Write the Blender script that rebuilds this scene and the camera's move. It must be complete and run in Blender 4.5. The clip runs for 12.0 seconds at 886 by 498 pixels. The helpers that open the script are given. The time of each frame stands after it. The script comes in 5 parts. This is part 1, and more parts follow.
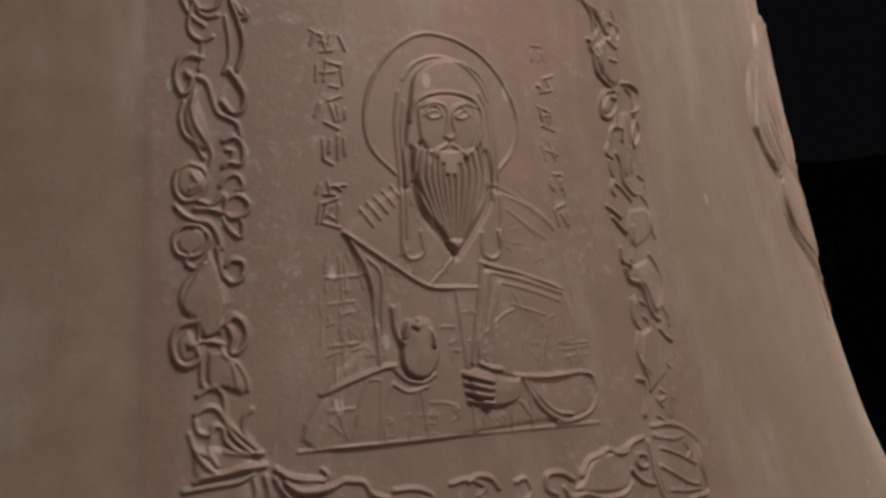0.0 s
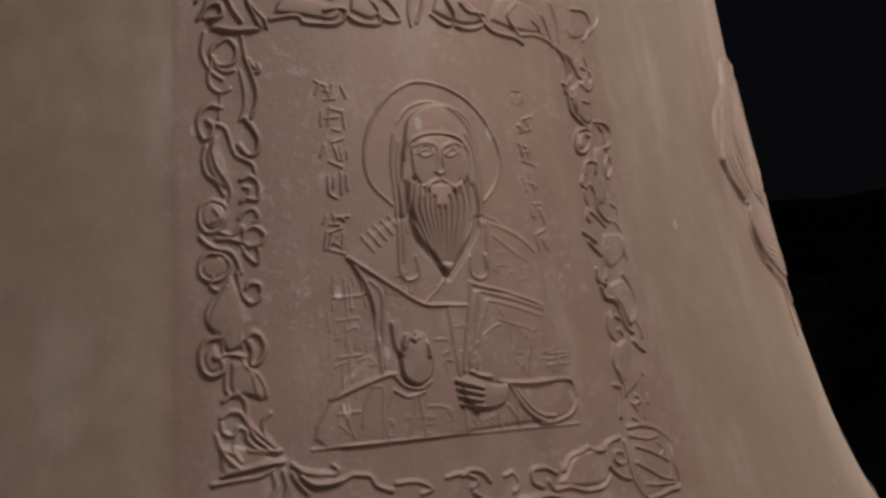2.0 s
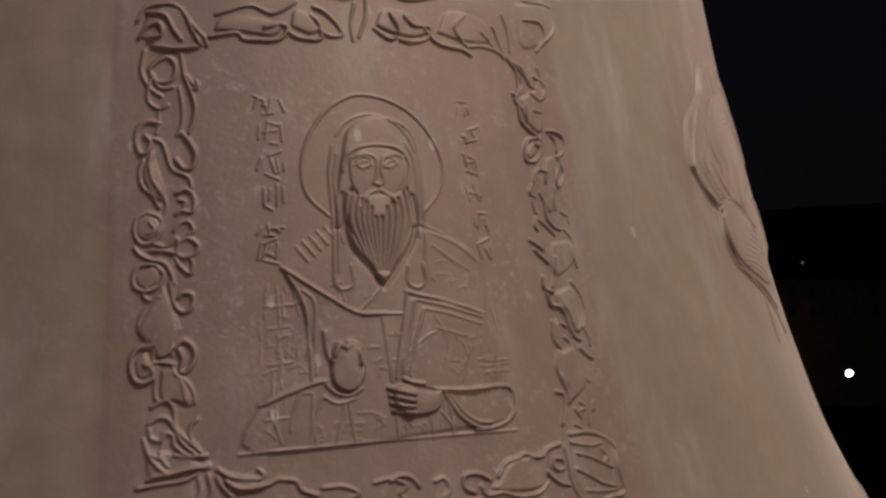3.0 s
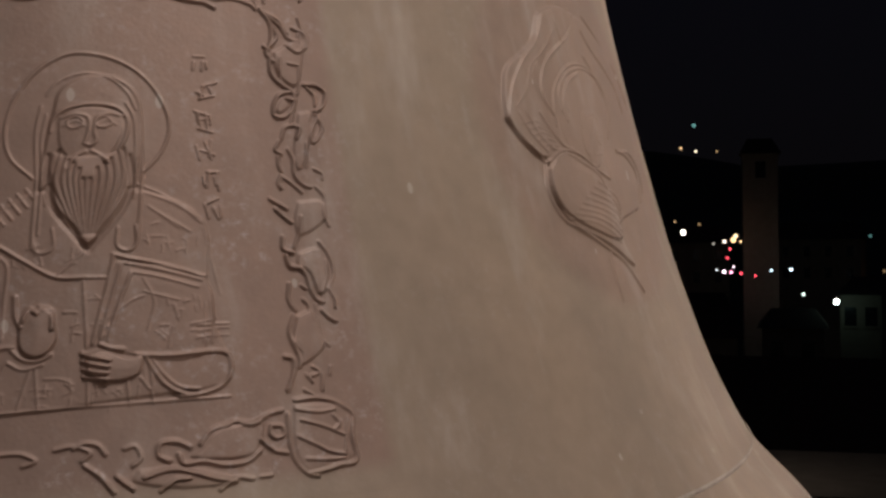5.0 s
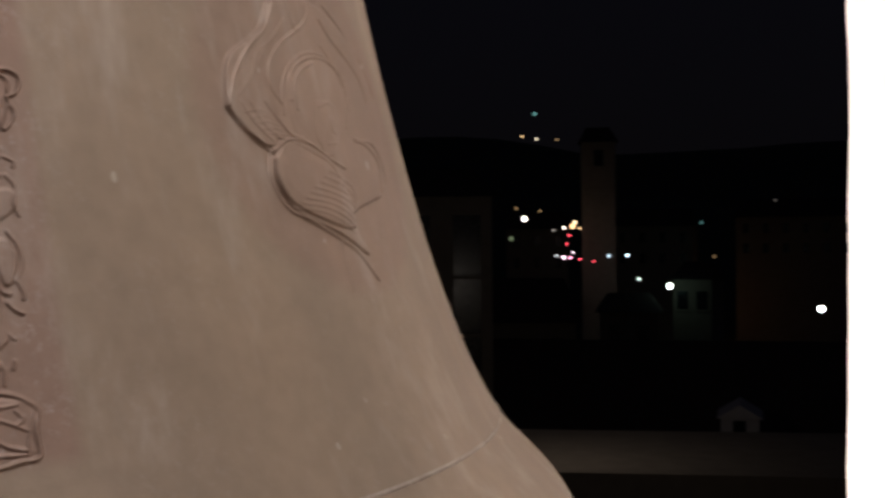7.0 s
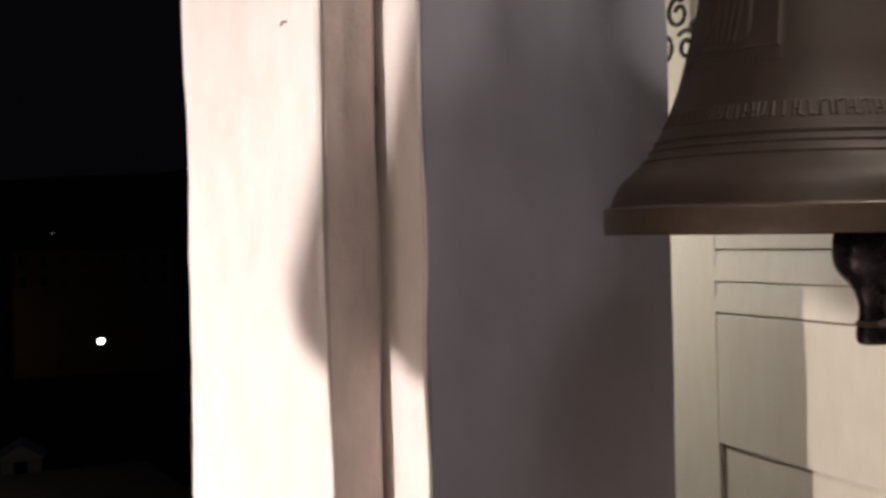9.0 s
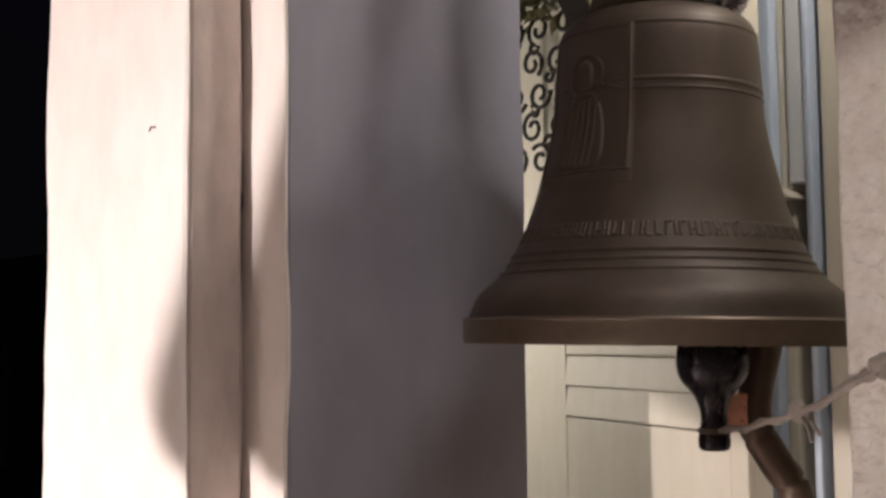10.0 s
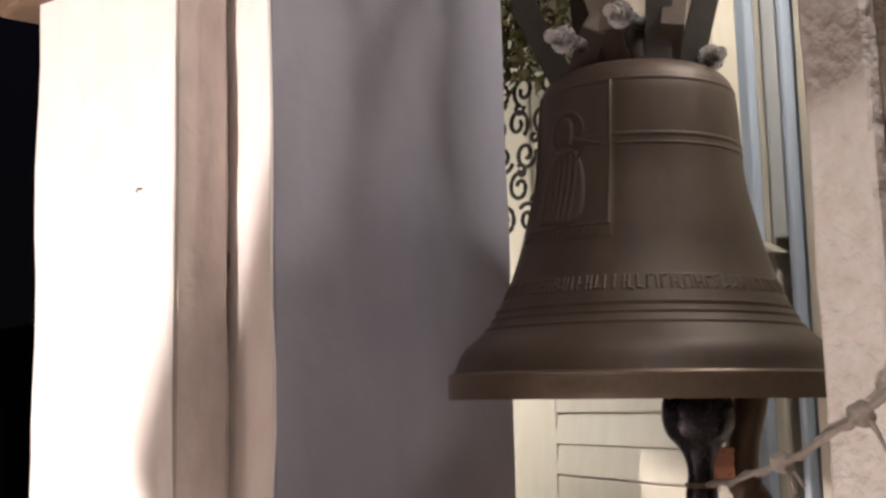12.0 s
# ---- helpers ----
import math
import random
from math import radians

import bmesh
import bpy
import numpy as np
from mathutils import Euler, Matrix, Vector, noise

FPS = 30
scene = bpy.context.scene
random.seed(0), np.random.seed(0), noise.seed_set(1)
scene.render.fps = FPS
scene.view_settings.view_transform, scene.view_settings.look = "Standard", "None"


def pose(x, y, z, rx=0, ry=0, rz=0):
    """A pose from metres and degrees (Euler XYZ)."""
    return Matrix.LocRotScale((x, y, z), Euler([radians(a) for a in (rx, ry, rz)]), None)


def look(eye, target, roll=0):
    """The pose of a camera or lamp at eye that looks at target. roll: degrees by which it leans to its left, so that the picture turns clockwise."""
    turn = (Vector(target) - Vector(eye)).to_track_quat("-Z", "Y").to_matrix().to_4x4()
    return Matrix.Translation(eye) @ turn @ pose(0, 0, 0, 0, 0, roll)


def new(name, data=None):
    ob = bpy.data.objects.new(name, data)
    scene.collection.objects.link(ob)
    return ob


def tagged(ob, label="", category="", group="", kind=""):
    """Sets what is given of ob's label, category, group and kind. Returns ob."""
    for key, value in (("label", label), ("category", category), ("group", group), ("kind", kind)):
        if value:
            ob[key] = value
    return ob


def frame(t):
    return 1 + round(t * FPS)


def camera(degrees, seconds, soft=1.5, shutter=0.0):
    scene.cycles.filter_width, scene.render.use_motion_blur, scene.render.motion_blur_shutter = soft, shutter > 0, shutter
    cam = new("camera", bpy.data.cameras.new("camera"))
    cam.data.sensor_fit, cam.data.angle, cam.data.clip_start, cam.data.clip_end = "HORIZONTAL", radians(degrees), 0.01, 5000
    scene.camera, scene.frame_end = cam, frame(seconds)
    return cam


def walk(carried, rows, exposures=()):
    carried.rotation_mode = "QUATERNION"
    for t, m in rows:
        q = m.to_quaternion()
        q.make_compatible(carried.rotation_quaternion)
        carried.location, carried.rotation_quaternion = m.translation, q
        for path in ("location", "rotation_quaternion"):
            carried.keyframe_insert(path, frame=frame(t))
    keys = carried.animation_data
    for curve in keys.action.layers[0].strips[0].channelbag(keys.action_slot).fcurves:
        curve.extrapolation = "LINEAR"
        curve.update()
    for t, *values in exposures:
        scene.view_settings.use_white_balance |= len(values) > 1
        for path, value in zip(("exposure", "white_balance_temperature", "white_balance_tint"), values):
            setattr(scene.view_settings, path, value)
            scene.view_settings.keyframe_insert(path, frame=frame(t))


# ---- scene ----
LENS = 41.11
PATH = [
    (0, 0.0001, -0.7700, 0.0006, -15.15, -0.77, 1.80),
    (0.5, -0.0166, -0.7721, 0.0017, -15.69, -0.94, 1.94),
    (1, -0.0217, -0.7755, -0.0000, -16.27, -0.20, 1.11),
    (1.5, -0.0274, -0.7987, -0.0023, -16.21, 0.57, 0.73),
    (2, -0.0087, -0.8188, -0.0068, -14.91, 1.38, 0.52),
    (2.5, 0.0121, -0.8307, -0.0060, -13.09, 1.84, 0.55),
    (2.7, 0.0215, -0.8338, -0.0062, -12.52, 1.91, 0.33),
    (4.3, 0.1542, -0.8502, -0.0050, -4.32, 0.15, 0.39),
    (4.5, 0.1691, -0.8466, -0.0095, -4.61, 0.35, -0.11),
    (5, 0.1970, -0.8401, -0.0056, -4.75, -0.32, -0.65),
    (5.5, 0.2148, -0.8360, -0.0021, -5.46, -0.87, -0.56),
    (6, 0.2344, -0.8372, -0.0006, -6.47, -1.30, -0.68),
    (6.5, 0.2470, -0.8426, -0.0020, -8.15, -1.16, -1.06),
    (7, 0.2536, -0.8472, -0.0046, -12.27, -1.07, -0.62),
    (7.5, 0.2439, -0.8426, -0.0082, -20.78, -1.47, -0.47),
    (7.7, 0.2333, -0.8373, -0.0072, -25.49, -1.64, -0.19),
    (9.3, 0.1680, -0.7940, 0.0245, -49.15, 0.94, -1.55),
    (9.5, 0.1600, -0.7990, 0.0269, -50.79, 1.82, -1.38),
    (10, 0.1384, -0.8129, 0.0342, -53.56, 4.36, -0.63),
    (10.5, 0.1296, -0.8253, 0.0351, -54.14, 6.36, -0.60),
    (11, 0.1293, -0.8269, 0.0365, -54.44, 7.49, -1.12),
    (11.5, 0.1297, -0.8270, 0.0362, -54.40, 7.64, -1.12),
    (12, 0.1414, -0.8305, 0.0238, -53.76, 7.47, -1.33),
]

FLOOD, CEIL_W, CEIL_AT = 225.0, 17.0, (1.0, -0.70, 1.45)
SHUTTER_W, SPOT_W, SIDE_W = 22.0, 105.0, 15.0

cam = camera(LENS, 12.0, soft=2.7, shutter=0.4)


def aim(x, y, z, yaw, pitch, roll):
    return pose(x, y, z, 0, 0, yaw) @ pose(0, 0, 0, 90 + pitch) @ pose(0, 0, 0, 0, 0, roll)


walk(cam, [(t, aim(*r)) for t, *r in PATH],
     [(0, 0.0), (2.7, 0.0), (4.5, -0.12), (6.0, -0.2), (7.0, -0.14), (7.5, -0.06), (8.6, -0.45), (9.5, -0.66), (10.0, -0.5), (10.5, -0.24), (12, -0.12)])

# the belfry's own axes: a runs along the arcade wall, b out through it
TURN = radians(15)
AX_A = Vector((math.cos(TURN), -math.sin(TURN), 0))
AX_B = Vector((math.sin(TURN), math.cos(TURN), 0))
ROOM = Matrix.Rotation(-TURN, 4, "Z")


def at(a, b, z=0.0):
    return AX_A * a + AX_B * b + Vector((0, 0, z))


FLOOR_Z, TOP_Z = -1.55, 2.1

# ---------------------------------------------------------------- world and lamps
world = bpy.data.worlds.new("night")
scene.world = world
world.use_nodes = True
wn = world.node_tree
wbg = wn.nodes["Background"]
wtc = wn.nodes.new("ShaderNodeTexCoord")
wsep = wn.nodes.new("ShaderNodeSeparateXYZ")
wramp = wn.nodes.new("ShaderNodeValToRGB")
wn.links.new(wtc.outputs["Generated"], wsep.inputs[0])
wn.links.new(wsep.outputs["Z"], wramp.inputs[0])
wramp.color_ramp.elements[0].position = 0.0
wramp.color_ramp.elements[0].color = (0.0026, 0.0022, 0.0026, 1)
wramp.color_ramp.elements[1].position = 0.35
wramp.color_ramp.elements[1].color = (0.0026, 0.0028, 0.0048, 1)
wn.links.new(wramp.outputs[0], wbg.inputs["Color"])
wbg.inputs["Strength"].default_value = 1.0


def lamp(name, kind, where, energy, colour, size=0.1, target=None):
    data = bpy.data.lights.new(name, kind)
    data.energy, data.color = energy, colour
    ob = new(name, data)
    if kind == "AREA":
        data.size = size
        ob.matrix_world = look(where, target)
    else:
        data.shadow_soft_size = size
        ob.location = where
    return ob


# floodlight on the sill outside the arch, and the lamp under the belfry ceiling
lamp("floodlight", "POINT", at(-0.60, 0.47, -0.375), FLOOD, (1.0, 0.88, 0.83), 0.014)
lamp("ceiling_lamp", "AREA", at(*CEIL_AT), CEIL_W, (1.0, 0.915, 0.875), 0.6, at(0.2, -0.42, 0.0))
# unseen lamp past the side opening, set to light the shutter evenly
lamp("shutter_lamp", "POINT", at(1.52, 1.40, 0.16), SHUTTER_W, (1.0, 0.93, 0.84), 0.05)
# unseen fill behind the column, added to brighten the upright boards
lamp("board_fill", "POINT", at(1.60, -0.125, 0.78), SIDE_W, (1.0, 0.94, 0.86), 0.05)
# unseen spotlight added low by the great bell to brighten the white column
spot = lamp("column_fill_spot", "SPOT", at(-0.6, -0.2, -1.08), SPOT_W, (1.0, 0.90, 0.84), 0.03)
spot.data.spot_size, spot.data.spot_blend = radians(27), 0.5
spot.matrix_world = look(at(-0.6, -0.2, -1.08), at(1.29, -0.33, 0.05))


# ---------------------------------------------------------------- materials
def material(name, base, rough=0.6, metal=0.0, spots=None, scale=8.0, bump=0.1, bump_scale=60.0, stretch=(1, 1, 1), amount=0.5, fine=0.25, relief=0.004, speck=0.0):
    """A worn surface: base colour mixed with a second tone at two scales, and a fine relief."""
    m = bpy.data.materials.new(name)
    m.use_nodes = True
    nt, nodes, links = m.node_tree, m.node_tree.nodes, m.node_tree.links
    bsdf = nodes["Principled BSDF"]
    bsdf.inputs["Metallic"].default_value = metal
    tc = nodes.new("ShaderNodeTexCoord")
    mp = nodes.new("ShaderNodeMapping")
    mp.inputs["Scale"].default_value = stretch
    links.new(tc.outputs["Object"], mp.inputs[0])
    big, small, grain = (nodes.new("ShaderNodeTexNoise") for _ in range(3))
    for n, sc, det in ((big, scale, 5), (small, speck or scale * 7, 4), (grain, bump_scale, 6)):
        n.inputs["Scale"].default_value, n.inputs["Detail"].default_value = sc, det
        links.new(mp.outputs[0] if n is big or (n is small and not speck) else tc.outputs["Object"], n.inputs["Vector"])
    ramp = nodes.new("ShaderNodeValToRGB")
    ramp.color_ramp.elements[0].position, ramp.color_ramp.elements[1].position = 0.3, 0.72
    links.new(big.outputs["Fac"], ramp.inputs[0])
    mix = nodes.new("ShaderNodeMix")
    mix.data_type = "RGBA"
    mix.inputs["A"].default_value = (*base, 1)
    mix.inputs["B"].default_value = (*(spots or [c * 0.7 for c in base]), 1)
    mul = nodes.new("ShaderNodeMath")
    mul.operation = "MULTIPLY"
    mul.inputs[1].default_value = amount
    links.new(ramp.outputs[0], mul.inputs[0])
    links.new(mul.outputs[0], mix.inputs["Factor"])
    mix2 = nodes.new("ShaderNodeMix")
    mix2.data_type, mix2.blend_type = "RGBA", "OVERLAY"
    mix2.inputs["Factor"].default_value = fine
    links.new(mix.outputs["Result"], mix2.inputs["A"])
    links.new(small.outputs["Fac"], mix2.inputs["B"])
    links.new(mix2.outputs["Result"], bsdf.inputs["Base Color"])
    rr = nodes.new("ShaderNodeMapRange")
    rr.inputs["To Min"].default_value, rr.inputs["To Max"].default_value = rough - 0.1, min(1.0, rough + 0.12)
    links.new(small.outputs["Fac"], rr.inputs["Value"])
    links.new(rr.outputs[0], bsdf.inputs["Roughness"])
    bp = nodes.new("ShaderNodeBump")
    bp.inputs["Strength"].default_value, bp.inputs["Distance"].default_value = bump, relief
    links.new(grain.outputs["Fac"], bp.inputs["Height"])
    links.new(bp.outputs[0], bsdf.inputs["Normal"])
    return m


def glow(name, colour, strength):
    m = bpy.data.materials.new(name)
    m.use_nodes = True
    b = m.node_tree.nodes["Principled BSDF"]
    b.inputs["Base Color"].default_value = (0.02, 0.02, 0.02, 1)
    b.inputs["Emission Color"].default_value = (*colour, 1)
    b.inputs["Emission Strength"].default_value = strength
    return m


BRONZE = material("bell_bronze", (0.37, 0.285, 0.215), 0.56, 0.3, (0.265, 0.212, 0.168), 4.5, 0.03, 500.0, (2.2, 2.2, 0.3), 0.75, 0.2, 0.004, 90.0)
LIP = material("rubbed_bronze", (0.13, 0.094, 0.068), 0.4, 0.5, (0.10, 0.073, 0.053), 12.0, 0.05, 300.0)
BRONZE_DARK = material("dark_bronze", (0.047, 0.031, 0.022), 0.52, 0.25, (0.074, 0.050, 0.036), 9.0, 0.06, 200.0, (1, 1, 0.5), 0.7, 0.25)
PLASTER = material("white_plaster", (0.80, 0.74, 0.71), 0.9, 0.0, (0.68, 0.60, 0.56), 3.5, 0.16, 50.0, (1, 1, 0.45), 0.6, 0.3, 0.006)
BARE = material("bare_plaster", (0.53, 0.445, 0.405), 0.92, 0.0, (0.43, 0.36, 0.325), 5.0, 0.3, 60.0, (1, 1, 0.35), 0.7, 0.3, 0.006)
SCUFFED = material("scuffed_bronze", (0.50, 0.44, 0.39), 0.6, 0.1, (0.30, 0.24, 0.20), 60.0, 0.2, 300.0, (1, 1, 1), 0.9, 0.4)
COLUMN = material("pitted_plaster", (0.74, 0.67, 0.62), 0.9, 0.0, (0.58, 0.50, 0.45), 9.0, 1.0, 48.0, (1, 1, 0.6), 0.6, 0.35, 0.016)
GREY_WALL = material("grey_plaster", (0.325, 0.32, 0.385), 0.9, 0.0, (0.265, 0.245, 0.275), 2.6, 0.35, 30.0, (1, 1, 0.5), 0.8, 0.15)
# for unseen belfry surfaces, dark so that less light bounces
DIM_STONE = material("unseen_dark_stone", (0.16, 0.14, 0.13), 0.95, 0.0, (0.11, 0.10, 0.09), 3.0, 0.4, 25.0)
# rough brownish wall; its weaker light is put into the dark tone
ROUGH = material("rough_masonry", (0.30, 0.24, 0.20), 0.95, 0.0, (0.18, 0.14, 0.115), 18.0, 0.9, 70.0, (1, 1, 1), 0.8, 0.4, 0.012)
PALE = material("pale_paint", (0.66, 0.68, 0.70), 0.55, 0.0, (0.56, 0.58, 0.6), 7.0, 0.1, 70.0, (1, 1, 0.2), 0.5, 0.15)
FLOORING = material("stone_floor", (0.30, 0.27, 0.24), 0.85, 0.0, (0.2, 0.18, 0.16), 4.0, 0.3, 40.0)
CREAM = material("cream_paint", (0.66, 0.61, 0.51), 0.55, 0.0, (0.55, 0.50, 0.41), 5.0, 0.08, 70.0, (1, 1, 0.3), 0.4, 0.15)
BLUE = material("blue_paint", (0.50, 0.57, 0.68), 0.5, 0.0, (0.42, 0.49, 0.60), 8.0, 0.08, 70.0, (1, 1, 0.2), 0.5, 0.15)
WOOD = material("beam_wood", (0.16, 0.10, 0.06), 0.75, 0.0, (0.09, 0.06, 0.04), 12.0, 0.4, 50.0, (0.2, 3, 3), 0.7)
PIPE = material("brown_bronze_pipe", (0.13, 0.085, 0.06), 0.45, 0.4, (0.08, 0.055, 0.04), 14.0, 0.1, 120.0)
IRON = material("black_iron", (0.022, 0.018, 0.015), 0.65, 0.3, (0.04, 0.028, 0.02), 20.0, 0.2, 120.0)
OILED = material("oiled_iron", (0.022, 0.018, 0.024), 0.24, 0.5, (0.035, 0.025, 0.03), 20.0, 0.1, 120.0)
LEATHER = material("worn_strap", (0.055, 0.035, 0.022), 0.6, 0.0, (0.03, 0.02, 0.014), 20.0, 0.2, 120.0)
STEEL = material("zinc_bolt", (0.42, 0.41, 0.42), 0.28, 0.9, (0.45, 0.44, 0.43), 30.0, 0.1, 150.0)
COPPER = material("copper_clip", (0.75, 0.38, 0.26), 0.3, 0.9, (0.5, 0.25, 0.17), 30.0, 0.1, 150.0)
ROPE = material("hemp_rope", (0.33, 0.28, 0.25), 0.9, 0.0, (0.17, 0.14, 0.12), 60.0, 0.5, 400.0)
CITY = material("dim_masonry", (0.30, 0.25, 0.20), 0.9, 0.0, (0.2, 0.17, 0.14), 0.2, 0.1, 2.0)
CITY_ROOF = material("dim_roof", (0.10, 0.07, 0.06), 0.9, 0.0, (0.06, 0.05, 0.05), 0.3, 0.1, 2.0)
DARK_PANE = material("dark_pane", (0.02, 0.02, 0.025), 0.25, 0.0, (0.015, 0.015, 0.02), 1.0, 0.0)
HILL = material("night_hill", (0.10, 0.11, 0.07), 1.0, 0.0, (0.06, 0.07, 0.05), 0.02, 0.2, 0.5)


def patina(m, tint):
    """Reddish tone of the cast panel, and scattered pale droplets on the bronze."""
    nodes, links = m.node_tree.nodes, m.node_tree.links
    bsdf = nodes["Principled BSDF"]
    was = bsdf.inputs["Base Color"].links[0].from_socket
    tc, sep = nodes.new("ShaderNodeTexCoord"), nodes.new("ShaderNodeSeparateXYZ")
    links.new(tc.outputs["Object"], sep.inputs[0])

    def calc(op, a, b=0.0, c=0.0):
        n = nodes.new("ShaderNodeMath")
        n.operation = op
        for k, v in enumerate((a, b, c)):
            if hasattr(v, "is_output"):
                links.new(v, n.inputs[k])
            else:
                n.inputs[k].default_value = v
        return n.outputs[0]

    def soft(v, a, b):
        n = nodes.new("ShaderNodeMapRange")
        n.interpolation_type = "SMOOTHSTEP"
        links.new(v, n.inputs["Value"])
        n.inputs["From Min"].default_value, n.inputs["From Max"].default_value = a, b
        n.inputs["To Min"].default_value, n.inputs["To Max"].default_value = 0.0, 1.0
        return n.outputs[0]

    around = calc("ARCTAN2", sep.outputs["X"], calc("MULTIPLY", sep.outputs["Y"], -1.0))
    side = soft(calc("SUBTRACT", radians(14.8), calc("ABSOLUTE", calc("SUBTRACT", around, radians(14.7)))), 0.0, radians(1.2))
    tall = soft(calc("SUBTRACT", 0.105, calc("ABSOLUTE", calc("SUBTRACT", sep.outputs["Z"], 0.011))), 0.0, 0.009)
    mix = nodes.new("ShaderNodeMix")
    mix.data_type, mix.blend_type = "RGBA", "MULTIPLY"
    mix.inputs["B"].default_value = (*tint, 1)
    links.new(was, mix.inputs["A"])
    oval = calc("ADD", calc("POWER", calc("DIVIDE", calc("SUBTRACT", around, radians(55)), radians(15)), 2.0),
                calc("POWER", calc("DIVIDE", calc("SUBTRACT", sep.outputs["Z"], 0.055), 0.095), 2.0))
    wing = soft(calc("SUBTRACT", 1.1, oval), 0.0, 0.3)
    links.new(calc("MAXIMUM", calc("MULTIPLY", side, tall), calc("MULTIPLY", wing, 0.7)), mix.inputs["Factor"])
    dots = nodes.new("ShaderNodeTexVoronoi")
    dots.inputs["Scale"].default_value = 62.0
    warp, wob = nodes.new("ShaderNodeMapping"), nodes.new("ShaderNodeSeparateColor")
    warp.inputs["Scale"].default_value = (1, 1, 0.5)
    links.new(tc.outputs["Object"], warp.inputs[0])
    links.new(warp.outputs[0], dots.inputs["Vector"])
    links.new(dots.outputs["Color"], wob.inputs[0])
    spot = calc("MULTIPLY", calc("LESS_THAN", dots.outputs["Distance"], 0.10), calc("GREATER_THAN", wob.outputs["Red"], 0.72))
    mix2 = nodes.new("ShaderNodeMix")
    mix2.data_type = "RGBA"
    mix2.inputs["B"].default_value = (0.62, 0.56, 0.5, 1)
    links.new(mix.outputs["Result"], mix2.inputs["A"])
    links.new(calc("MULTIPLY", spot, 0.45), mix2.inputs["Factor"])
    # pale chalky scuffs, thickest on the rough cast panel
    scuff, wide = nodes.new("ShaderNodeTexNoise"), nodes.new("ShaderNodeTexNoise")
    scuff.inputs["Scale"].default_value, scuff.inputs["Detail"].default_value, scuff.inputs["Roughness"].default_value = 260.0, 6.0, 0.75
    wide.inputs["Scale"].default_value, wide.inputs["Detail"].default_value = 28.0, 3.0
    for n in (scuff, wide):
        links.new(tc.outputs["Object"], n.inputs["Vector"])
    worn = calc("MULTIPLY", soft(scuff.outputs["Fac"], 0.50, 0.72), soft(wide.outputs["Fac"], 0.40, 0.66))
    worn = calc("MULTIPLY", worn, calc("ADD", calc("MULTIPLY", calc("MULTIPLY", side, tall), 0.36), 0.16))
    mix3 = nodes.new("ShaderNodeMix")
    mix3.data_type = "RGBA"
    mix3.inputs["B"].default_value = (0.58, 0.52, 0.50, 1)
    links.new(mix2.outputs["Result"], mix3.inputs["A"])
    links.new(worn, mix3.inputs["Factor"])
    # long pale runs where rain has washed down the flank
    run_map, run = nodes.new("ShaderNodeMapping"), nodes.new("ShaderNodeTexNoise")
    run_map.inputs["Scale"].default_value = (1, 1, 0.13)
    links.new(tc.outputs["Object"], run_map.inputs[0])
    links.new(run_map.outputs[0], run.inputs["Vector"])
    run.inputs["Scale"].default_value, run.inputs["Detail"].default_value, run.inputs["Roughness"].default_value = 34.0, 5.0, 0.62
    mix4 = nodes.new("ShaderNodeMix")
    mix4.data_type = "RGBA"
    mix4.inputs["B"].default_value = (0.52, 0.455, 0.40, 1)
    links.new(mix3.outputs["Result"], mix4.inputs["A"])
    links.new(calc("MULTIPLY", soft(run.outputs["Fac"], 0.50, 0.80), 0.5), mix4.inputs["Factor"])
    links.new(mix4.outputs["Result"], bsdf.inputs["Base Color"])


patina(BRONZE, (0.93, 0.82, 0.85))


# ---------------------------------------------------------------- mesh helpers
def mesh_of(bm, name):
    me = bpy.data.meshes.new(name)
    bm.normal_update()
    bm.to_mesh(me)
    bm.free()
    return me


def part(name, bm, mat, parent=None, label="", smooth=False):
    """Links a bmesh as one mesh object, under a thing or a part if one is given."""
    me = mesh_of(bm, name)
    me.materials.append(mat)
    if smooth:
        me.polygons.foreach_set("use_smooth", [True] * len(me.polygons))
        me.set_sharp_from_angle(angle=radians(38))
    ob = new(name, me)
    if parent is not None:
        ob.parent = parent
    if label:
        tagged(ob, label)
    return ob


def empty(name, m=None):
    ob = new(name)
    if m is not None:
        ob.matrix_world = m
    return ob


def box(bm, x0, x1, y0, y1, z0, z1, bevel=0.0, m=None):
    r = bmesh.ops.create_cube(bm, size=1.0)
    vs = r["verts"]
    for v in vs:
        v.co = Vector((x0 + (v.co.x + 0.5) * (x1 - x0), y0 + (v.co.y + 0.5) * (y1 - y0), z0 + (v.co.z + 0.5) * (z1 - z0)))
    if bevel:
        es = list({e for v in vs for e in v.link_edges})
        r = bmesh.ops.bevel(bm, geom=es, offset=bevel, segments=2, affect="EDGES", profile=0.6)
        vs = list({v for f in r["faces"] for v in f.verts} | {v for v in vs if v.is_valid})
    if m is not None:
        bmesh.ops.transform(bm, matrix=m, verts=vs)
    return vs


def boxed(x0, x1, y0, y1, z0, z1, bevel=0.0, m=None):
    bm = bmesh.new()
    box(bm, x0, x1, y0, y1, z0, z1, bevel, m)
    return bm


